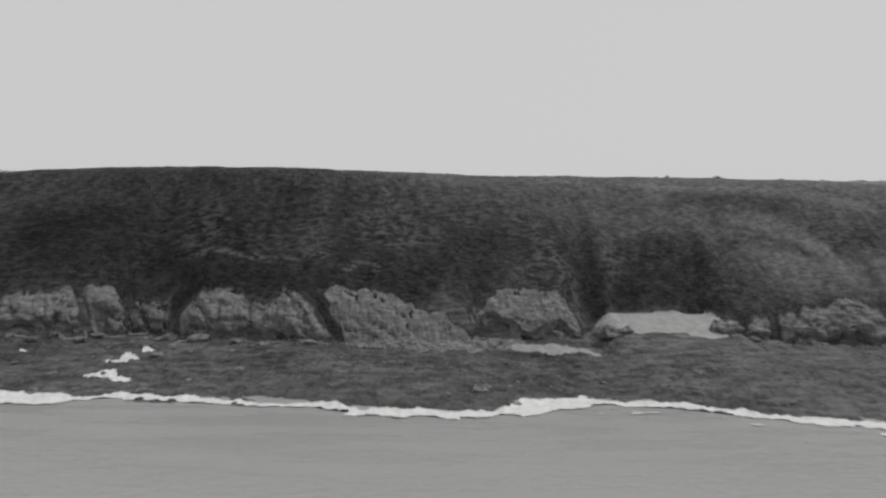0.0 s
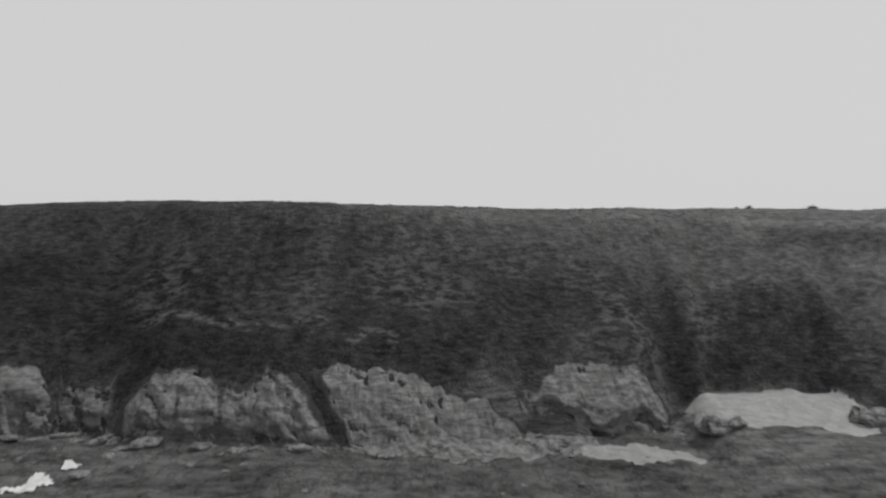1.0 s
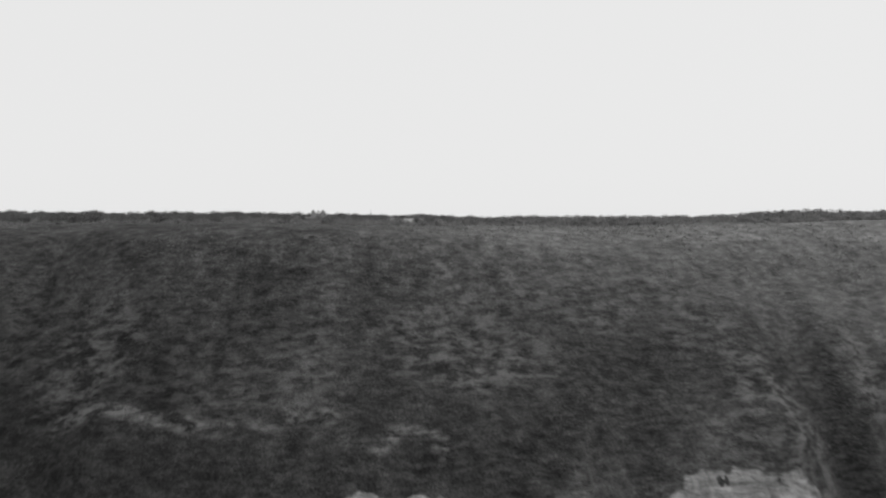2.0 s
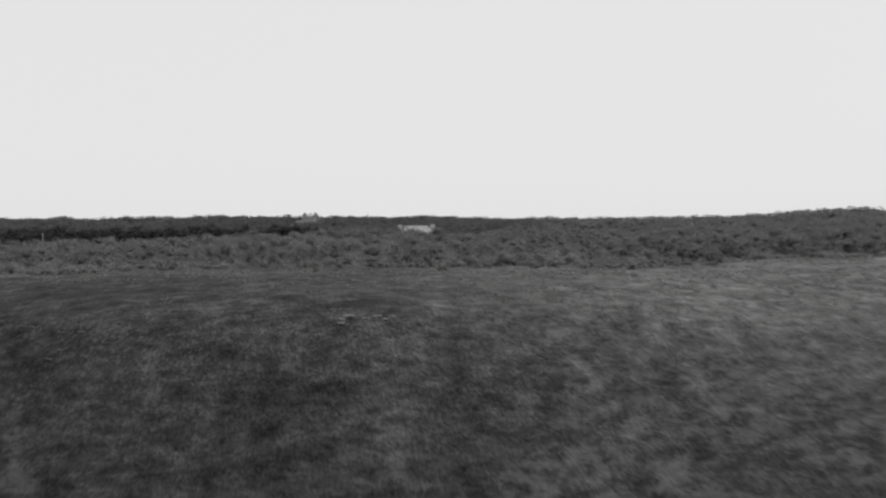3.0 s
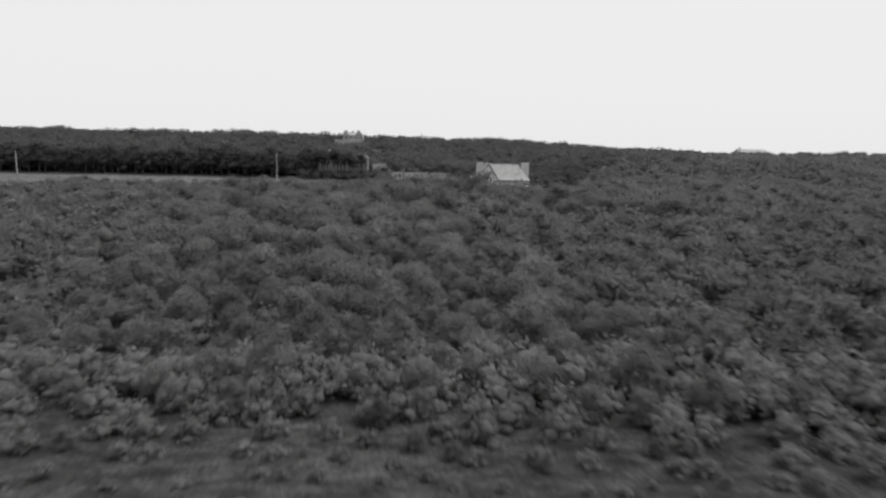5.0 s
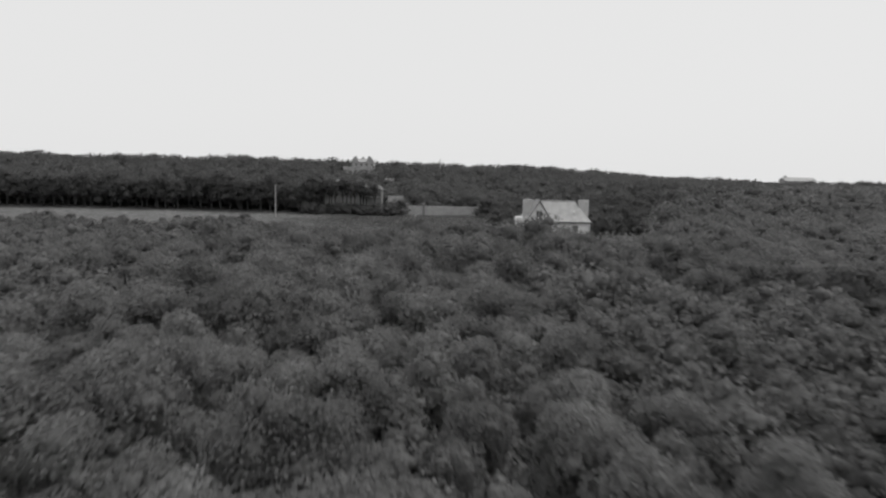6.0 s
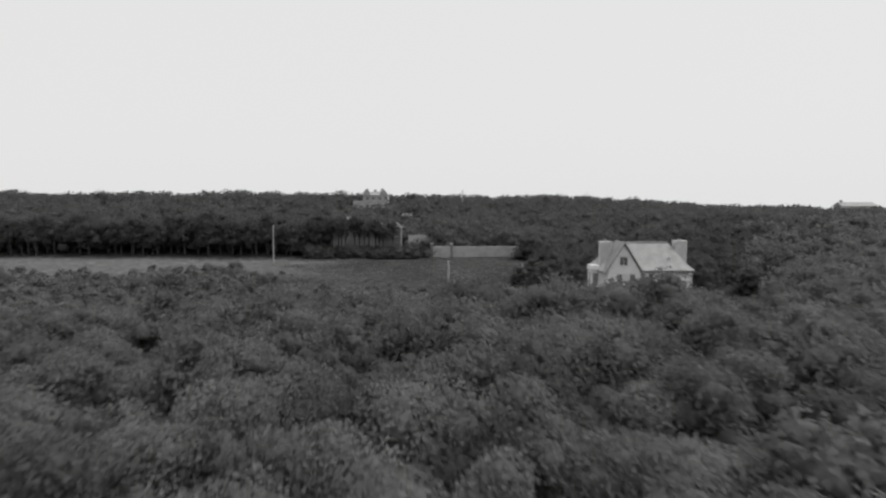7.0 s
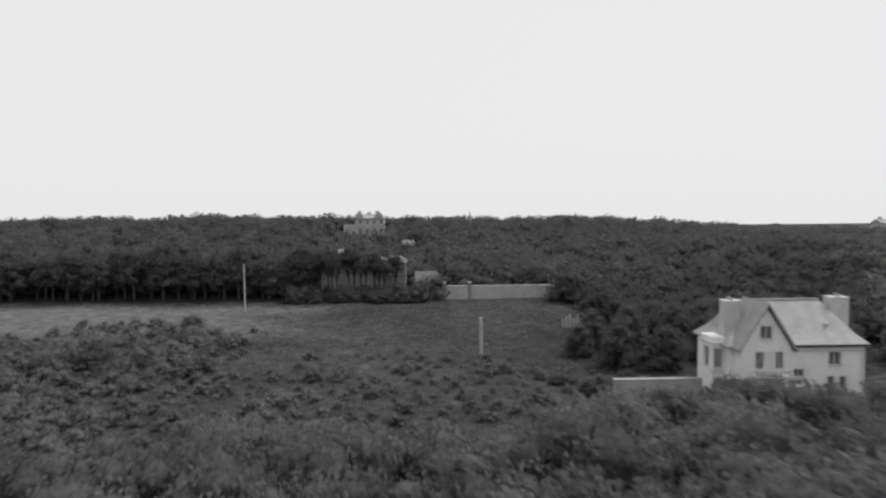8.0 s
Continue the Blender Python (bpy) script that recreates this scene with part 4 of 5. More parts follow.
VEIL = [tree_kind(310 + i, 8.6, 1.9, 700, 0.2, M_DARKLEAF, 0.66, 8, 0.022) for i in range(3)]
DARKBUSH = [tree_kind(360 + i, 2.0, 1.6, 700, 0.1, M_INLAND, 0.0, 13) for i in range(4)]
SCRUB = [leaf_cloud(np.random.default_rng(380 + i), crown_lobes(np.random.default_rng(390 + i), 1.0, 0.75, 0.0, 7), 260, 0.075, 0.62) for i in range(8)]


def wood_height(x, y):
    """How tall the wood stands, sheared by the sea wind: it rises slowly with the way inland; none on the heath and meadows."""
    cap = 34.9 + 0.0413 * (y - 54) + 0.8 * vnoise(x, y, 0.04, 71, 3) + 1.0 * sstep(15, 60, x) * (1 - sstep(250, 300, y))
    h = np.clip(cap - land(x, y), 1.0, 7.4)
    edge_y = 192 + 13 * sstep(5, 50, x) + 4 * vnoise(x, x * 0, 0.06, 72, 2) + 5 * vnoise(x, y, 0.09, 74, 3)
    far_y = 336 + 10 * sstep(-38, -24, x) + 2 * sstep(-20, 20, x) + 48 * sstep(2, 25, x) - 10 * (1 - sstep(-100, -60, x)) + 6 * vnoise(x, x * 0, 0.05, 73, 2)
    h = h * (0.72 + 0.28 * sstep(0, 10, far_y - y)) * (0.05 + 0.95 * sstep(0, 32, y - edge_y))
    h = h + 1.3 * sstep(294, 302, y) * (1 - sstep(322, 330, y)) * sstep(-46, -36, x) * (1 - sstep(-6, 2, x))
    return np.where((y > edge_y) & (y < far_y) & (pasture(x, y) < 0.4), h, 0)


P = spread_points(-165, 130, 190, 400, 3.7, 81)
P = P[np.abs(P[:, 0] + 31 + (P[:, 1] - 198) * 0.19) < 42]
P2 = spread_points(-165, 130, 190, 400, 4.5, 91)
P = np.concatenate([P, P2[np.abs(P2[:, 0] + 31 + (P2[:, 1] - 198) * 0.19) >= 42]])
H = wood_height(P[:, 0], P[:, 1])
P, H = P[H > 0], H[H > 0]
H = H * np.random.default_rng(5).uniform(0.62, 1.14, len(H))
line = -31 - (P[:, 1] - 198) * 0.19
near = (np.abs(P[:, 0] - line) < 21) & (P[:, 1] > 206) & (P[:, 1] < 300)
for i, ((x, y), h) in enumerate(zip(P[near][:300], H[near][:300])):
    plant(NEAR[i % 6], "tree", x, y, h / 5.6, "low wind-shaped broadleaf tree in full leaf", "tree", "trees of the coastal wood")
E = spread_points(-120, 60, 188, 220, 2.7, 82)
HE = wood_height(E[:, 0], E[:, 1])
E, HE = E[HE > 0], HE[HE > 0] * 0.9
# low clumps scattered out over the heath before it
S = spread_points(-95, 75, 172, 204, 2.1, 92)
front = 194 + 12 * sstep(5, 50, S[:, 0]) - S[:, 1]
S = S[(vnoise(S[:, 0], S[:, 1], 0.12, 93, 3) + 0.35 * vnoise(S[:, 0], S[:, 1], 0.7, 94, 1) > 0.04 + 0.032 * front) & (front > -6) & (zones(S[:, 0], S[:, 1])[2] < 0.45)]
E, HE = np.concatenate([E, S]), np.concatenate([HE, np.random.default_rng(95).uniform(0.35, 1.15, len(S))])
K = spread_points(-4, 150, 195, 202, 2.6, 96)
K[:, 1] += 16 * sstep(0, 14, K[:, 0]) * (1 - sstep(66, 84, K[:, 0]))
K = K[vnoise(K[:, 0], K[:, 1], 0.16, 97, 3) > 0.0]
E, HE = np.concatenate([E, K]), np.concatenate([HE, np.random.default_rng(98).uniform(1.0, 2.6, len(K))])
thicket("scrub", E, HE, SCRUB, M_LEAF, "low wind-clipped scrub along the seaward edge of the wood", "scrub")
U = spread_points(-84, -4, 204, 300, 3.4, 103)
U = U[(np.abs(U[:, 0] + 31 + (U[:, 1] - 198) * 0.19) < 27) & (wood_height(U[:, 0], U[:, 1]) > 2.5)]
thicket("undergrowth", U, wood_height(U[:, 0], U[:, 1]) * 0.58, SCRUB, M_LEAF, "leafy undergrowth filling the gaps between the trees", "undergrowth")
rest = np.concatenate([P[~near], P[near][300:]])
hr = np.concatenate([H[~near], H[near][300:]])
mid = (rest[:, 1] > 285) & (rest[:, 0] > -85) & (rest[:, 0] < 12)
thicket("copse", rest[mid], hr[mid], MID, M_LEAF, "dense low broadleaf copse in front of the meadow")
rest, hr = rest[~mid], hr[~mid]
thicket("wood", rest, hr, FAR, M_LEAF, "low dense coastal wood of wind-shaped broadleaf trees")

# woods behind the meadow, up to the skyline
Q = spread_points(-320, 330, 428, 548, 7.0, 83)
Q = Q[(Q[:, 0] > -76) | (Q[:, 1] > 448)]
Q = Q[~((np.abs(Q[:, 0] + 33) < 14) & (Q[:, 1] < 434)) & ~((Q[:, 0] > -78) & (Q[:, 0] < -48) & (Q[:, 1] < 440)) & ~((np.abs(Q[:, 0] + 70) < 10) & (Q[:, 1] > 490) & (Q[:, 1] < 524)) & ~((np.abs(Q[:, 0] + 54.6) < 4) & (Q[:, 1] > 474) & (Q[:, 1] < 490))]
thicket("backwood", Q, 6.6 + 2.2 * vnoise(Q[:, 0], Q[:, 1], 0.06, 85, 3) - 2.6 * sstep(50, 130, Q[:, 0]), BACK, M_INLAND, "dark wood rising to the skyline")
Q = spread_points(18, 290, 340, 428, 7.6, 86)
Q = Q[Q[:, 0] > 22 + 0.15 * (Q[:, 1] - 340)]
thicket("hillwood", Q, 7.0 + 1.6 * vnoise(Q[:, 0], Q[:, 1], 0.05, 87, 3), BACK, M_LEAF, "broadleaf wood on the rising ground inland")
Q = spread_points(70, 300, 214, 340, 9.0, 88)
Q = Q[Q[:, 0] > 128 - (Q[:, 1] - 214) * 0.1]
thicket("sidewood", Q, np.full(len(Q), 5.5), BACK, M_LEAF, "low wood on the hillside above the coast")

# tall trees along the meadow's far edge, trunks showing
for i in range(96):
    x = -262 + i * 2.2 + rng.uniform(-0.8, 0.8)
    if x > -74:
        break
    plant(PINE[i % 4], "pine", x, 424.5 + rng.uniform(0, 4.5), rng.uniform(1.05, 1.3), "tall dark tree with a bare trunk at the meadow's edge", "tree", "trees at the meadow's edge")
Q = spread_points(-300, -76, 430, 446, 4.2, 110)
thicket("darkwood", Q, np.random.default_rng(111).uniform(7.5, 10.0, len(Q)), FAR, M_DARKLEAF, "dense dark wood behind the trunks at the meadow's edge")
for i in range(15):
    plant(VEIL[i % 3], "pine", -75.5 + i * 1.4 + rng.uniform(-0.6, 0.6), 425.5 + rng.uniform(0, 3.6), rng.uniform(1.08, 1.3), "slim dark tree with a bare trunk before the stone house", "tree", "trees at the meadow's edge")
for i in range(26):
    plant(DARKBUSH[i % 4], "bush", -76 + i * 1.0 + rng.uniform(-0.6, 0.6), 423.5 + rng.uniform(0, 3.0), rng.uniform(1.3, 2.1), "dark bush under the trunks", "bush", "bushes at the meadow's edge")
Q = spread_points(-24, 60, 384, 430, 5.4, 89)
Q = Q[Q[:, 0] > -24 + 0.25 * (430 - Q[:, 1])]
thicket("gardenwood", Q, 6.6 + 1.2 * vnoise(Q[:, 0], Q[:, 1], 0.08, 90, 2), FAR, M_DARKLEAF, "dark evergreen wood behind the villa")
# dark trees by the villa
for i, (x, y, s) in enumerate(((-23.5, 371, 0.95), (-21, 375, 1.15), (-17.5, 370, 1.05), (-27, 378, 0.8), (-14, 377, 1.15), (-19.5, 381, 1.1), (-24, 384, 0.9), (-10, 373, 1.1), (-6, 378, 1.05), (0, 374, 1.0), (4, 369, 0.95), (8, 375, 1.05), (13, 369, 0.9), (3, 380, 1.1), (-13, 385, 1.0), (19, 374, 1.0))):
    plant(DARK[i % 3], "tree", x, y, s, "dark evergreen tree standing behind the villa", "tree", "evergreens by the villa")
Q = spread_points(-150, -26, 331, 402, 2.7, 99)
west = 1 - sstep(-88, -66, Q[:, 0] + 8 * vnoise(Q[:, 0], Q[:, 1], 0.08, 104, 2))
reach = 366 + 26 * west + 5 * vnoise(Q[:, 0], Q[:, 1], 0.06, 105, 2)
Q = Q[vnoise(Q[:, 0], Q[:, 1], 0.07, 100, 3) + 0.3 * vnoise(Q[:, 0], Q[:, 1], 0.5, 101, 1) > -0.35 + (Q[:, 1] - reach) / 26]
west = 1 - sstep(-88, -66, Q[:, 0])
thicket("meadow_scrub", Q, np.random.default_rng(102).uniform(0.5, 1.5, len(Q)) * (1.1 + 0.7 * west - (Q[:, 1] - 331) / 130), SCRUB, M_LEAF, "low scrub overgrowing the near side of the meadow", "scrub")
# single bushes on the cliff-top pasture
for i in range(16):
    x = rng.uniform(48, 125)
    plant(BUSH[i % 4], "bush", x, rng.uniform(184, 193), rng.uniform(0.6, 1.1), "low leafy bush on the cliff-top pasture", "bush", "bushes of the cliff top")
# bushes in front of the villa and over the meadow
for i in range(190):
    if i < 70:
        x, y, s = rng.uniform(-36, 5), rng.uniform(338, 350.5), rng.uniform(1.1, 2.0)
        s *= 1.0 - 0.45 * sstep(-12, -3, x)
        if i < 9:
            x, y, s = -29 + i * 0.95, rng.uniform(354.6, 356.0), rng.uniform(0.6, 0.8)
    elif i < 130:
        x, y, s = rng.normal(-91, 7), rng.normal(380, 7.5), rng.uniform(0.7, 1.5)
    else:
        x, y, s = rng.uniform(-90, -24), 336 + 50 * rng.beta(1.0, 2.2), rng.uniform(0.5, 1.0)
    garden = i < 70
    plant((BUSH if garden or i % 3 else DARKBUSH)[i % 4], "bush", x, y, s, "leafy garden bush in front of the villa" if garden else "rounded leafy bush in the rough meadow", "bush", "bushes of the villa's garden" if garden else "bushes of the meadow")


# ---- the villa ----
def villa():
    gz = 37.6
    v = root("villa", (-20.5, 367, gz), "pale two-storey villa with steep slate roof and two broad chimneys", "house")
    X0, X1, Y0, Y1, ZE = -27.3, -13.3, 364.0, 372.0, 44.2
    WX0, WX1, WY, ZA = -26.75, -21.75, 362.5, 48.3

    def front(y):
        return lambda u, z, d: (u, y + d, z)

    def left(x):
        return lambda u, z, d: (x + d, u, z)

    def right(x):
        return lambda u, z, d: (x - d, u, z)

    def back(y):
        return lambda u, z, d: (u, y - d, z)

    # main walls
    holes = [(-17.0, -15.7, 42.05, 43.5), (-17.1, -16.35, 39.4, 40.9), (-15.85, -15.1, 39.4, 40.9), (-20.6, -19.5, 40.9, 41.7)]
    w = part("wall", wall_panel(WX1, X1, gz, ZE, holes, front(Y0)), M_RENDER, v)
    window_in(w, *holes[0], front(Y0), 1)
    window_in(w, *holes[1], front(Y0), 0)
    part("shutter", box(-16.33, -15.87, Y0 - 0.06, Y0 - 0.004, 39.4, 40.9), M_TRIM, w, "pale panel between the windows")
    window_in(w, *holes[2], front(Y0), 0)
    window_in(w, *holes[3], front(Y0), 1)
    part("wall", wall_panel(X0, WX0, gz, ZE, [], front(Y0)), M_RENDER, v)
    lh = [(369.8, 370.8, 41.8, 43.4)]
    w = part("wall", wall_panel(Y0 + 0.35, Y1 - 0.35, gz, ZE, lh, left(X0)), M_RENDER, v)
    window_in(w, *lh[0], left(X0), 1)
    part("wall", wall_panel(Y0 + 0.35, Y1 - 0.35, gz, ZE, [], right(X1)), M_RENDER, v)
    part("wall", wall_panel(X0, X1, gz, ZE, [(-22, -20.8, 41.8, 43.4)], back(Y1)), M_RENDER, v)
    # string course and eaves board
    part("string_course", box(WX1, X1, Y0 - 0.06, Y0 - 0.003, ZE - 0.75, ZE - 0.5), M_TRIM, v)
    part("eaves_board", box(WX1 + 0.5, X1 + 0.4, Y0 - 0.42, Y0 - 0.36, ZE - 0.16, ZE + 0.06), M_DARKTRIM, v)
    part("quoin", box(X1 - 0.4, X1 + 0.03, Y0 - 0.03, Y0 + 0.4, gz, ZE - 0.8), M_TRIM, v)
    # gabled wing
    wh = [(-25.3, -24.45, 42.1, 43.85), (-23.3, -22.45, 42.1, 43.85), (-25.3, -24.5, 38.9, 40.5), (-23.35, -22.55, 38.9, 40.5)]
    w = part("wing_wall", wall_panel(WX0, WX1, gz, 44.3, wh, front(WY)), M_RENDER, v)
    for h in wh:
        window_in(w, *h, front(WY), 1)
    part("door_panel", box(-24.3, -23.45, WY - 0.05, WY - 0.004, 41.95, 43.85), M_TRIM, w, "pale panel between the windows")
    part("balcony", box(-25.6, -22.2, WY - 0.75, WY, 41.35, 41.55, bevel=0.03), M_TRIM, w, "narrow pale stone balcony")
    for i in range(9):
        part("baluster", box(-25.5 + i * 0.4, -25.4 + i * 0.4, WY - 0.7, WY - 0.6, 41.55, 42.05), M_SHUTTER, w)
    part("balcony_rail", box(-25.6, -22.2, WY - 0.74, WY - 0.58, 42.05, 42.16), M_TRIM, w)
    mid = (WX0 + WX1) / 2
    ax0, ax1, az0, az1 = mid - 0.62, mid + 0.62, 45.15, 46.45
    k = (WX1 - mid) / (ZA - 44.3)

    def hw(z):
        return (ZA - z) * k

    for pts in ([(mid - hw(44.3), 44.3), (mid + hw(44.3), 44.3), (mid + hw(az0), az0), (mid - hw(az0), az0)],
                [(mid - hw(az0), az0), (ax0, az0), (ax0, az1), (mid - hw(az1), az1)],
                [(ax1, az0), (mid + hw(az0), az0), (mid + hw(az1), az1), (ax1, az1)],
                [(mid - hw(az1), az1), (mid + hw(az1), az1), (mid, ZA)]):
        part("gable", prism(pts, WY, WY + 0.35), M_RENDER, v)
    window_in(v, ax0, ax1, az0, az1, front(WY), 1)
    part("lintel", box(ax0 - 0.25, ax1 + 0.25, WY - 0.06, WY - 0.004, az1, az1 + 0.22), M_TRIM, v)
    for sx, (xa, xb) in ((1, (WX1, WX1 - 0.35)), (-1, (WX0, WX0 + 0.35))):
        part("wing_side", box(min(xa, xb), max(xa, xb), WY + 0.35, Y0, gz, 44.3), M_RENDER, v)
    # roofs
    bm = bmesh.new()
    e = 0.42
    ex0, ex1, ey0, ey1, zr = X0 - e, X1 + e, Y0 - e, Y1 + e, 48.35
    ra, rb = (-24.9, 368, zr), (-15.9, 368, zr)
    for zz in (0.0, -0.22):
        c = [(ex0, ey0, ZE + zz), (ex1, ey0, ZE + zz), (ex1, ey1, ZE + zz), (ex0, ey1, ZE + zz)]
        # a slight flare over the eaves
        f = [(ex0 + 1.0, ey0 + 1.3, ZE + 1.05 + zz), (ex1 - 1.0, ey0 + 1.3, ZE + 1.05 + zz), (ex1 - 1.0, ey1 - 1.3, ZE + 1.05 + zz), (ex0 + 1.0, ey1 - 1.3, ZE + 1.05 + zz)]
        C, Fl = [bm.verts.new(p) for p in c], [bm.verts.new(p) for p in f]
        A, B = bm.verts.new((ra[0], ra[1], ra[2] + zz)), bm.verts.new((rb[0], rb[1], rb[2] + zz))
        for q in ((C[0], C[1], Fl[1], Fl[0]), (C[1], C[2], Fl[2], Fl[1]), (C[2], C[3], Fl[3], Fl[2]), (C[3], C[0], Fl[0], Fl[3]), (Fl[0], Fl[1], B, A), (Fl[1], Fl[2], B), (Fl[2], Fl[3], A, B), (Fl[3], Fl[0], A)):
            bm.faces.new(q)
        if zz == 0.0:
            up = C
        else:
            for i in range(4):
                bm.faces.new((up[i], C[i], C[(i + 1) % 4], up[(i + 1) % 4]))
    bmesh.ops.recalc_face_normals(bm, faces=bm.faces)
    roof = part("roof", bm, M_SLATE, v, "steep grey slate roof with hipped ends")
    part("ridge", box(ra[0], rb[0], 367.85, 368.15, zr - 0.03, zr + 0.13, bevel=0.04), M_SLATE, roof)
    part("skylight", box(-16.6, -16.2, 365.3, 365.6, 46.02, 46.25), M_TRIM, roof, "small bright roof light")
    for sgn in (-1, 1):
        a, c = (mid + sgn * (hw(44.3) + 0.45), 43.85), (mid, ZA + 0.22)
        pts = [a, (a[0] + sgn * 0.02, a[1] + 0.26), (c[0], c[1] + 0.28), c]
        part("wing_roof", prism(pts if sgn < 0 else pts[::-1], WY - 0.4, 367.6), M_SLATE, v, "slate slope of the gabled wing")
        part("bargeboard", prism(pts if sgn < 0 else pts[::-1], WY - 0.46, WY - 0.404), M_SHUTTER, v, "grey timber bargeboard")
    # chimneys
    for x0, x1, y0, y1, zt in ((-27.15, -25.4, 365.6, 366.9, 48.75), (-15.0, -13.1, 367.0, 368.6, 48.8)):
        ch = part("chimney", box(x0, x1, y0, y1, 44.0, zt - 0.35, bevel=0.03), M_CHIMNEY, v, "broad pale masonry chimney")
        part("chimney_cap", box(x0 - 0.04, x1 + 0.04, y0 - 0.04, y1 + 0.04, zt - 0.35, zt - 0.12, bevel=0.03), M_CHIMNEY, ch)
        for j in range(3):
            bm = bmesh.new()
            bmesh.ops.create_cone(bm, cap_ends=True, segments=10, radius1=0.16, radius2=0.12, depth=0.28, matrix=Matrix.Translation(((x0 + x1) / 2, y0 + 0.3 + j * 0.4, zt + 0.02)))
            part("chimney_pot", bm, M_SHUTTER, ch)
    # annexe with a flat, parapeted roof
    AX0, AX1, AY0, AY1, AZ = -28.6, -27.3, 365.2, 367.8, 44.9
    ah = [(-28.35, -27.45, 41.6, 43.7), (-28.35, -27.45, 38.6, 40.6)]
    w = part("annexe_wall", wall_panel(AX0, AX1, gz, AZ - 0.7, ah, front(AY0)), M_RENDER, v)
    for h in ah:
        window_in(w, *h, front(AY0), 2)
    sh = [(365.9, 367.2, 41.6, 43.7)]
    w = part("annexe_wall", wall_panel(AY0 + 0.35, AY1, gz, AZ - 0.7, sh, left(AX0)), M_RENDER, v)
    for h in sh:
        window_in(w, *h, left(AX0), 1)
    part("annexe_wall", box(AX0 + 0.35, AX1, AY1 - 0.35, AY1, gz, AZ - 0.7), M_RENDER, v)
    part("cornice", box(AX0 - 0.22, AX1, AY0 - 0.22, AY1 + 0.2, AZ - 0.7, AZ - 0.5, bevel=0.03), M_TRIM, v)
    part("parapet", box(AX0 - 0.05, AX1, AY0 - 0.05, AY1 + 0.05, AZ - 0.5, AZ, bevel=0.03), M_RENDER, v)
    part("band", box(AX0 - 0.1, AX1, AY0 - 0.1, AY0 - 0.004, 41.15, 41.4), M_TRIM, v)
    return v


villa().matrix_basis = pose(-10.4, 356.4, 36.45)

# terrace wall beside the villa
tw = root("terrace_wall", (-23, 357.2, 36.6), "low pale garden wall running from the villa", "wall")
part("wall", box(-28.0, -18.4, 357.0, 357.4, 36.2, 38.7), M_OLDRENDER, tw)
part("coping", box(-28.1, -18.35, 356.9, 357.5, 38.704, 38.82, bevel=0.03), M_OLDRENDER, tw)


# ---- buildings beyond the meadow ----
def long_wall():
    w = root("meadow_wall", (-33, 427, 38.5), "long low pale wall with piers at the far side of the meadow", "wall")
    part("wall", box(-44.7, -21.4, 426.8, 427.3, 37.6, 41.2), M_OLDRENDER, w)
    part("coping", box(-44.7, -21.4, 426.7, 427.4, 41.204, 41.4, bevel=0.03), M_OLDRENDER, w)
    for x in (-44.9, -39.6, -21.2):
        p = part("pier", box(x - 0.35, x + 0.35, 426.62, 427.48, 37.6, 42.0), M_GREYSTONE, w)
        part("cap", box(x - 0.45, x + 0.45, 426.52, 427.58, 42.004, 42.2, bevel=0.04), M_OLDRENDER, p)


def simple_house(name, label, x0, x1, y0, y1, z0, ze, zr, wins, wallmat=None, hip=0.0, chimneys=(), roofmat=None):
    """A plain gabled or hipped house: walls with windows, roof, chimneys."""
    wallmat = wallmat or M_OLDRENDER
    h = root(name, ((x0 + x1) / 2, (y0 + y1) / 2, z0), label, "house")
    f = lambda u, z, d: (u, y0 + d, z)
    w = part("wall", wall_panel(x0, x1, z0, ze, wins, f), wallmat, h)
    for q in wins:
        window_in(w, *q, f, 1)
    lf = lambda u, z, d: (x0 + d, u, z)
    part("wall", wall_panel(y0 + 0.35, y1, z0, ze, [], lf), wallmat, h)
    rf = lambda u, z, d: (x1 - d, u, z)
    part("wall", wall_panel(y0 + 0.35, y1, z0, ze, [], rf), wallmat, h)
    part("wall", box(x0 + 0.35, x1 - 0.35, y1 - 0.35, y1, z0, ze), wallmat, h)
    bm = bmesh.new()
    ym, e = (y0 + y1) / 2, 0.35
    V = [bm.verts.new(p) for p in ((x0 - e, y0 - e, ze), (x1 + e, y0 - e, ze), (x1 + e, y1 + e, ze), (x0 - e, y1 + e, ze), (x0 - e + hip, ym, zr), (x1 + e - hip, ym, zr))]
    for q in ((0, 1, 5, 4), (2, 3, 4, 5), (1, 2, 5), (3, 0, 4), (3, 2, 1, 0)):
        bm.faces.new([V[i] for i in q])
    bmesh.ops.recalc_face_normals(bm, faces=bm.faces)
    part("roof", bm, roofmat or M_SLATE, h)
    for x, zt in chimneys:
        part("chimney", box(x - 0.6, x + 0.6, ym - 0.5, ym + 0.5, ze, zt, bevel=0.04), M_CHIMNEY, h)
    return h


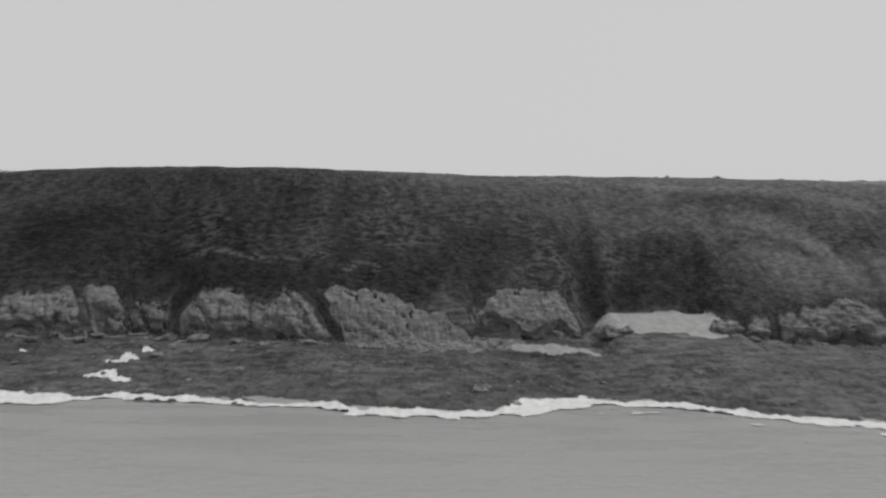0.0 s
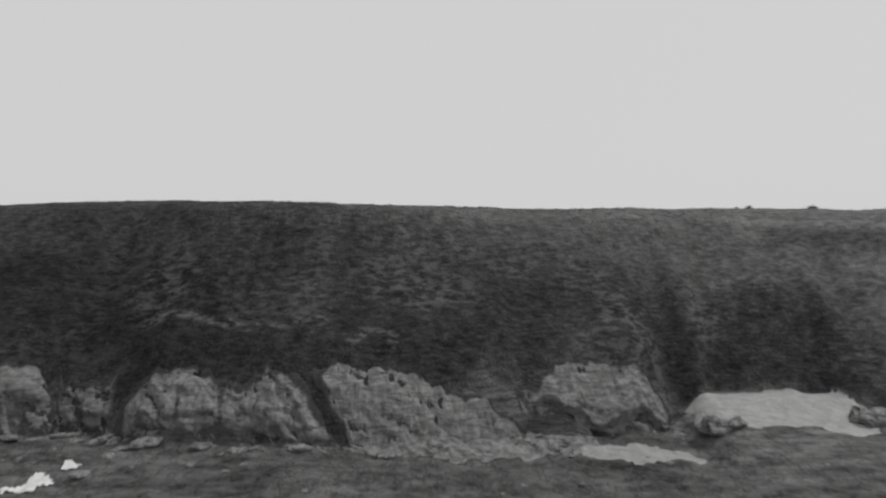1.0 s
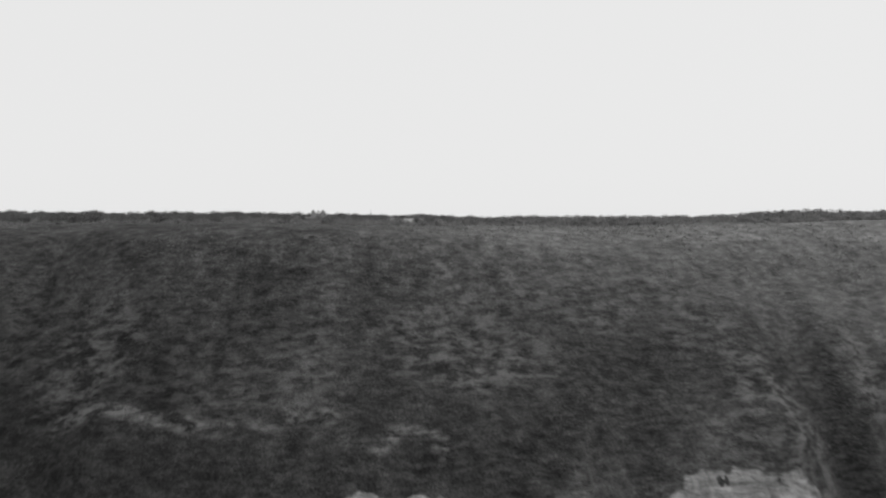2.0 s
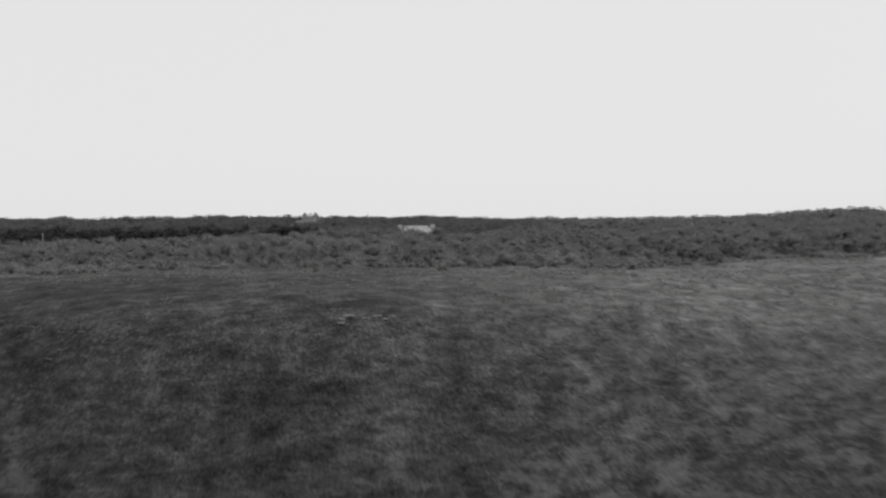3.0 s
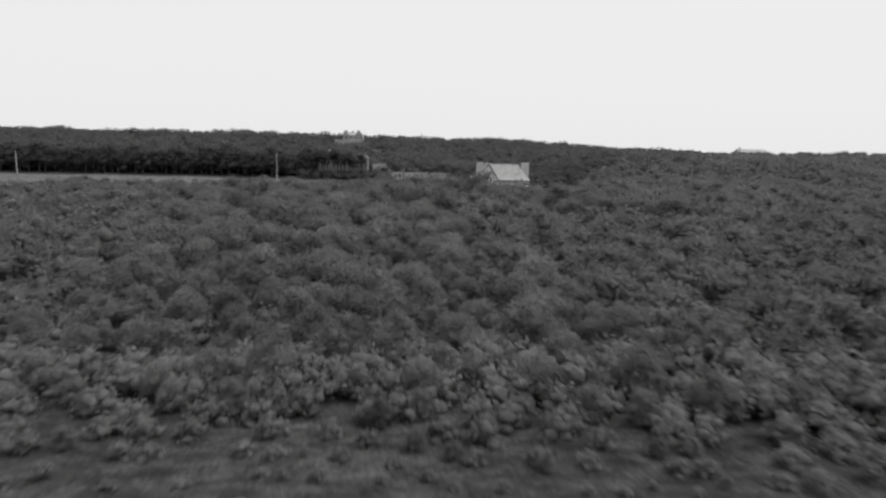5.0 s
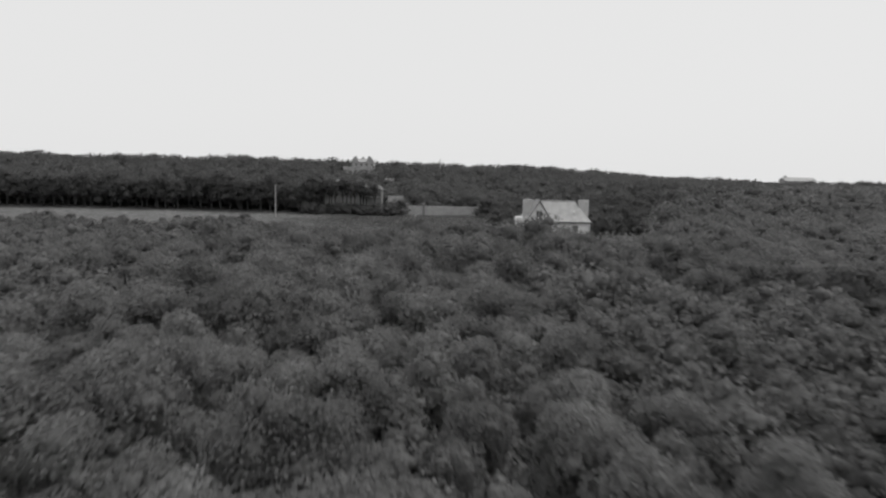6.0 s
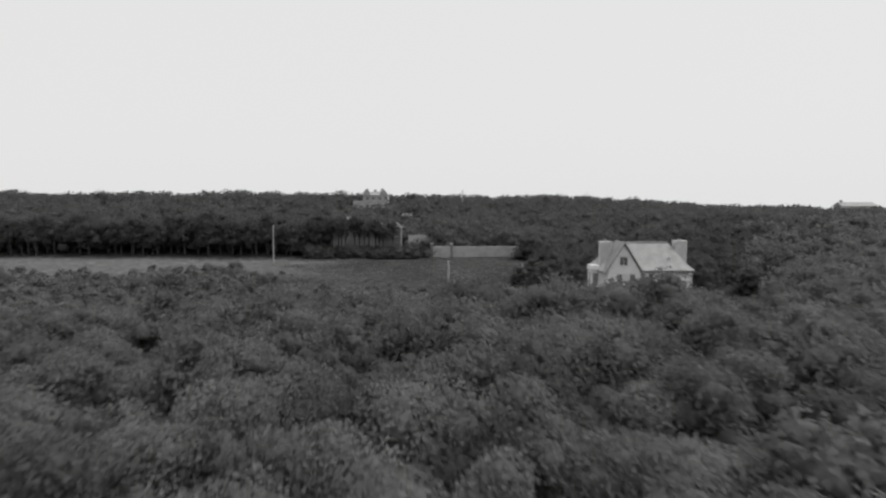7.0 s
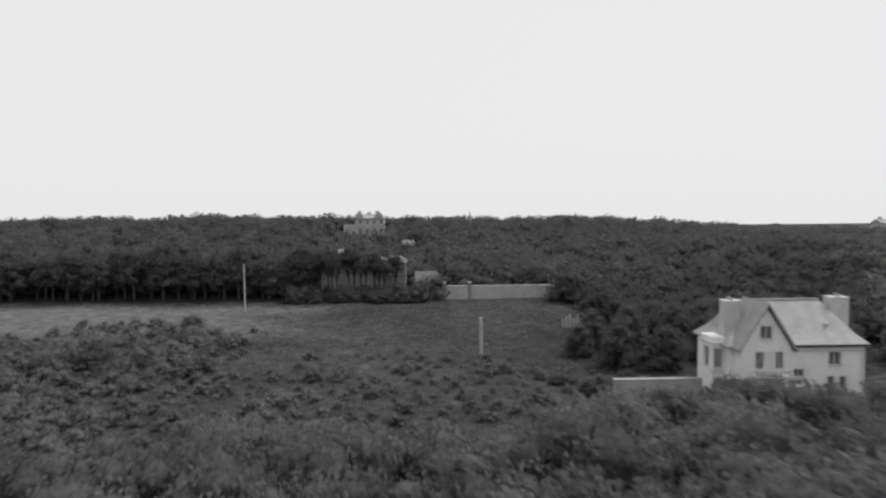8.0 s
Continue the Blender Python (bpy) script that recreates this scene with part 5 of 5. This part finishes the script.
long_wall()
simple_house("lodge", "small dark lodge with a slate roof by the wall", -51.0, -46.8, 429, 434, 38.0, 42.0, 44.2, [(-49.6, -48.4, 39.4, 41.2)], M_SHUTTER, roofmat=M_DARKSLATE)
simple_house("manor", "pale weathered house half hidden by tree trunks", -72.4, -58.2, 431, 438, 38.2, 46.4, 48.2, [(-71.4 + i * 2.8, -70.3 + i * 2.8, z, z + 1.5) for i in range(5) for z in (40.0, 43.6)], M_OLDRENDER, hip=3.0, chimneys=((-68, 49.0),), roofmat=M_DARKSLATE)
simple_house("tower_house", "narrow grey stone house beside the tree trunks", -57.8, -53.4, 430, 436, 38.2, 46.2, 47.6, [(-57.0, -56.1, z, z + 1.5) for z in (39.8, 43.8)] + [(-55.2, -54.3, z, z + 1.5) for z in (39.8, 43.8)], wallmat=M_GREYSTONE, hip=1.4, roofmat=M_DARKSLATE)
fv = simple_house("hill_villa", "pale villa with turreted roofline on the skyline", -73.6, -64.0, 512, 520, 48.6, 55.4, 56.8, [(-72.6 + i * 2.4, -71.4 + i * 2.4, z, z + 1.6) for i in range(4) for z in (50.4, 53.3)], hip=2.0, chimneys=((-72.4, 57.9), (-66.4, 58.0), (-69.2, 57.6)))
part("turret", prism([(-73.6, 55.4), (-70.9, 55.4), (-70.9, 56.3), (-72.25, 57.9), (-73.6, 56.3)], 511.6, 514), M_OLDRENDER, fv)
part("turret", prism([(-67.0, 55.4), (-64.3, 55.4), (-64.3, 56.3), (-65.65, 57.9), (-67.0, 56.3)], 511.6, 514), M_OLDRENDER, fv)
part("annexe", box(-77.7, -73.65, 512.5, 518, 48.6, 53.2, bevel=0.05), M_OLDRENDER, fv, "lower pale annexe")
simple_house("hut", "small pale hut among the trees", -56.4, -53.2, 484, 488, 44.8, 47.7, 48.8, [])
simple_house("farmhouse", "long pale farmhouse on the far hilltop", 161.0, 178.5, 588, 596, 42.5, 50.2, 52.2, [(163.5 + i * 3.4, 164.7 + i * 3.4, 46.6, 48.2) for i in range(4)], chimneys=((162.5, 53.2),))


# ---- poles and posts ----
def pole(x, y, h, rad, label, arm=False):
    z = float(land(x, y))
    p = root("pole", (x, y, z), label, "pole", "poles of the meadow")
    bm = bmesh.new()
    limb(bm, (x, y, z - 0.5), (x, y, z + h), rad, rad * 0.75, 10)
    bmesh.ops.holes_fill(bm, edges=bm.edges)
    part("shaft", bm, M_POLE, p)
    bm = bmesh.new()
    bmesh.ops.create_cone(bm, cap_ends=True, segments=10, radius1=rad * 1.05, radius2=rad * 0.3, depth=0.2, matrix=Matrix.Translation((x, y, z + h + 0.1)))
    part("cap", bm, M_POLE, p)


pole(-83.2, 412, 9.2, 0.19, "tall bleached wooden pole in the meadow")
pole(-177, 418, 8.0, 0.22, "tall bleached wooden pole far along the meadow")
pole(-40.7, 380, 5.2, 0.26, "short pale post standing in the rough grass")
pole(-34.4, 514, 7.5, 0.22, "slim pole among the skyline trees")
px0, py0 = -19.2, 374.0
gz0 = float(land(px0, py0))
gp = root("gate_post", (px0, py0, gz0), "pale stone gate post under the dark trees", "post")
part("post", box(px0 - 0.3, px0 + 0.3, py0 - 0.3, py0 + 0.3, gz0 - 0.3, gz0 + 1.9, bevel=0.04), M_OLDRENDER, gp)
part("cap", box(px0 - 0.4, px0 + 0.4, py0 - 0.4, py0 + 0.4, gz0 + 1.904, gz0 + 2.1, bevel=0.05), M_OLDRENDER, gp)
fz = float(land(-22, 398))
fn = root("board_fence", (-22, 398, fz), "broken pale board fence beside the dark trees", "fence")
for i in range(11):
    x = -25.6 + i * 0.62
    part("board", box(x, x + 0.42, 398, 398.06, fz - 0.3, fz + 1.5 + 1.1 * ((i * 7) % 5) / 5), M_POLE, fn)
for z in (0.5, 1.2):
    part("rail", box(-25.7, -18.8, 398.062, 398.14, fz + z, fz + z + 0.12), M_DARKTRIM, fn)
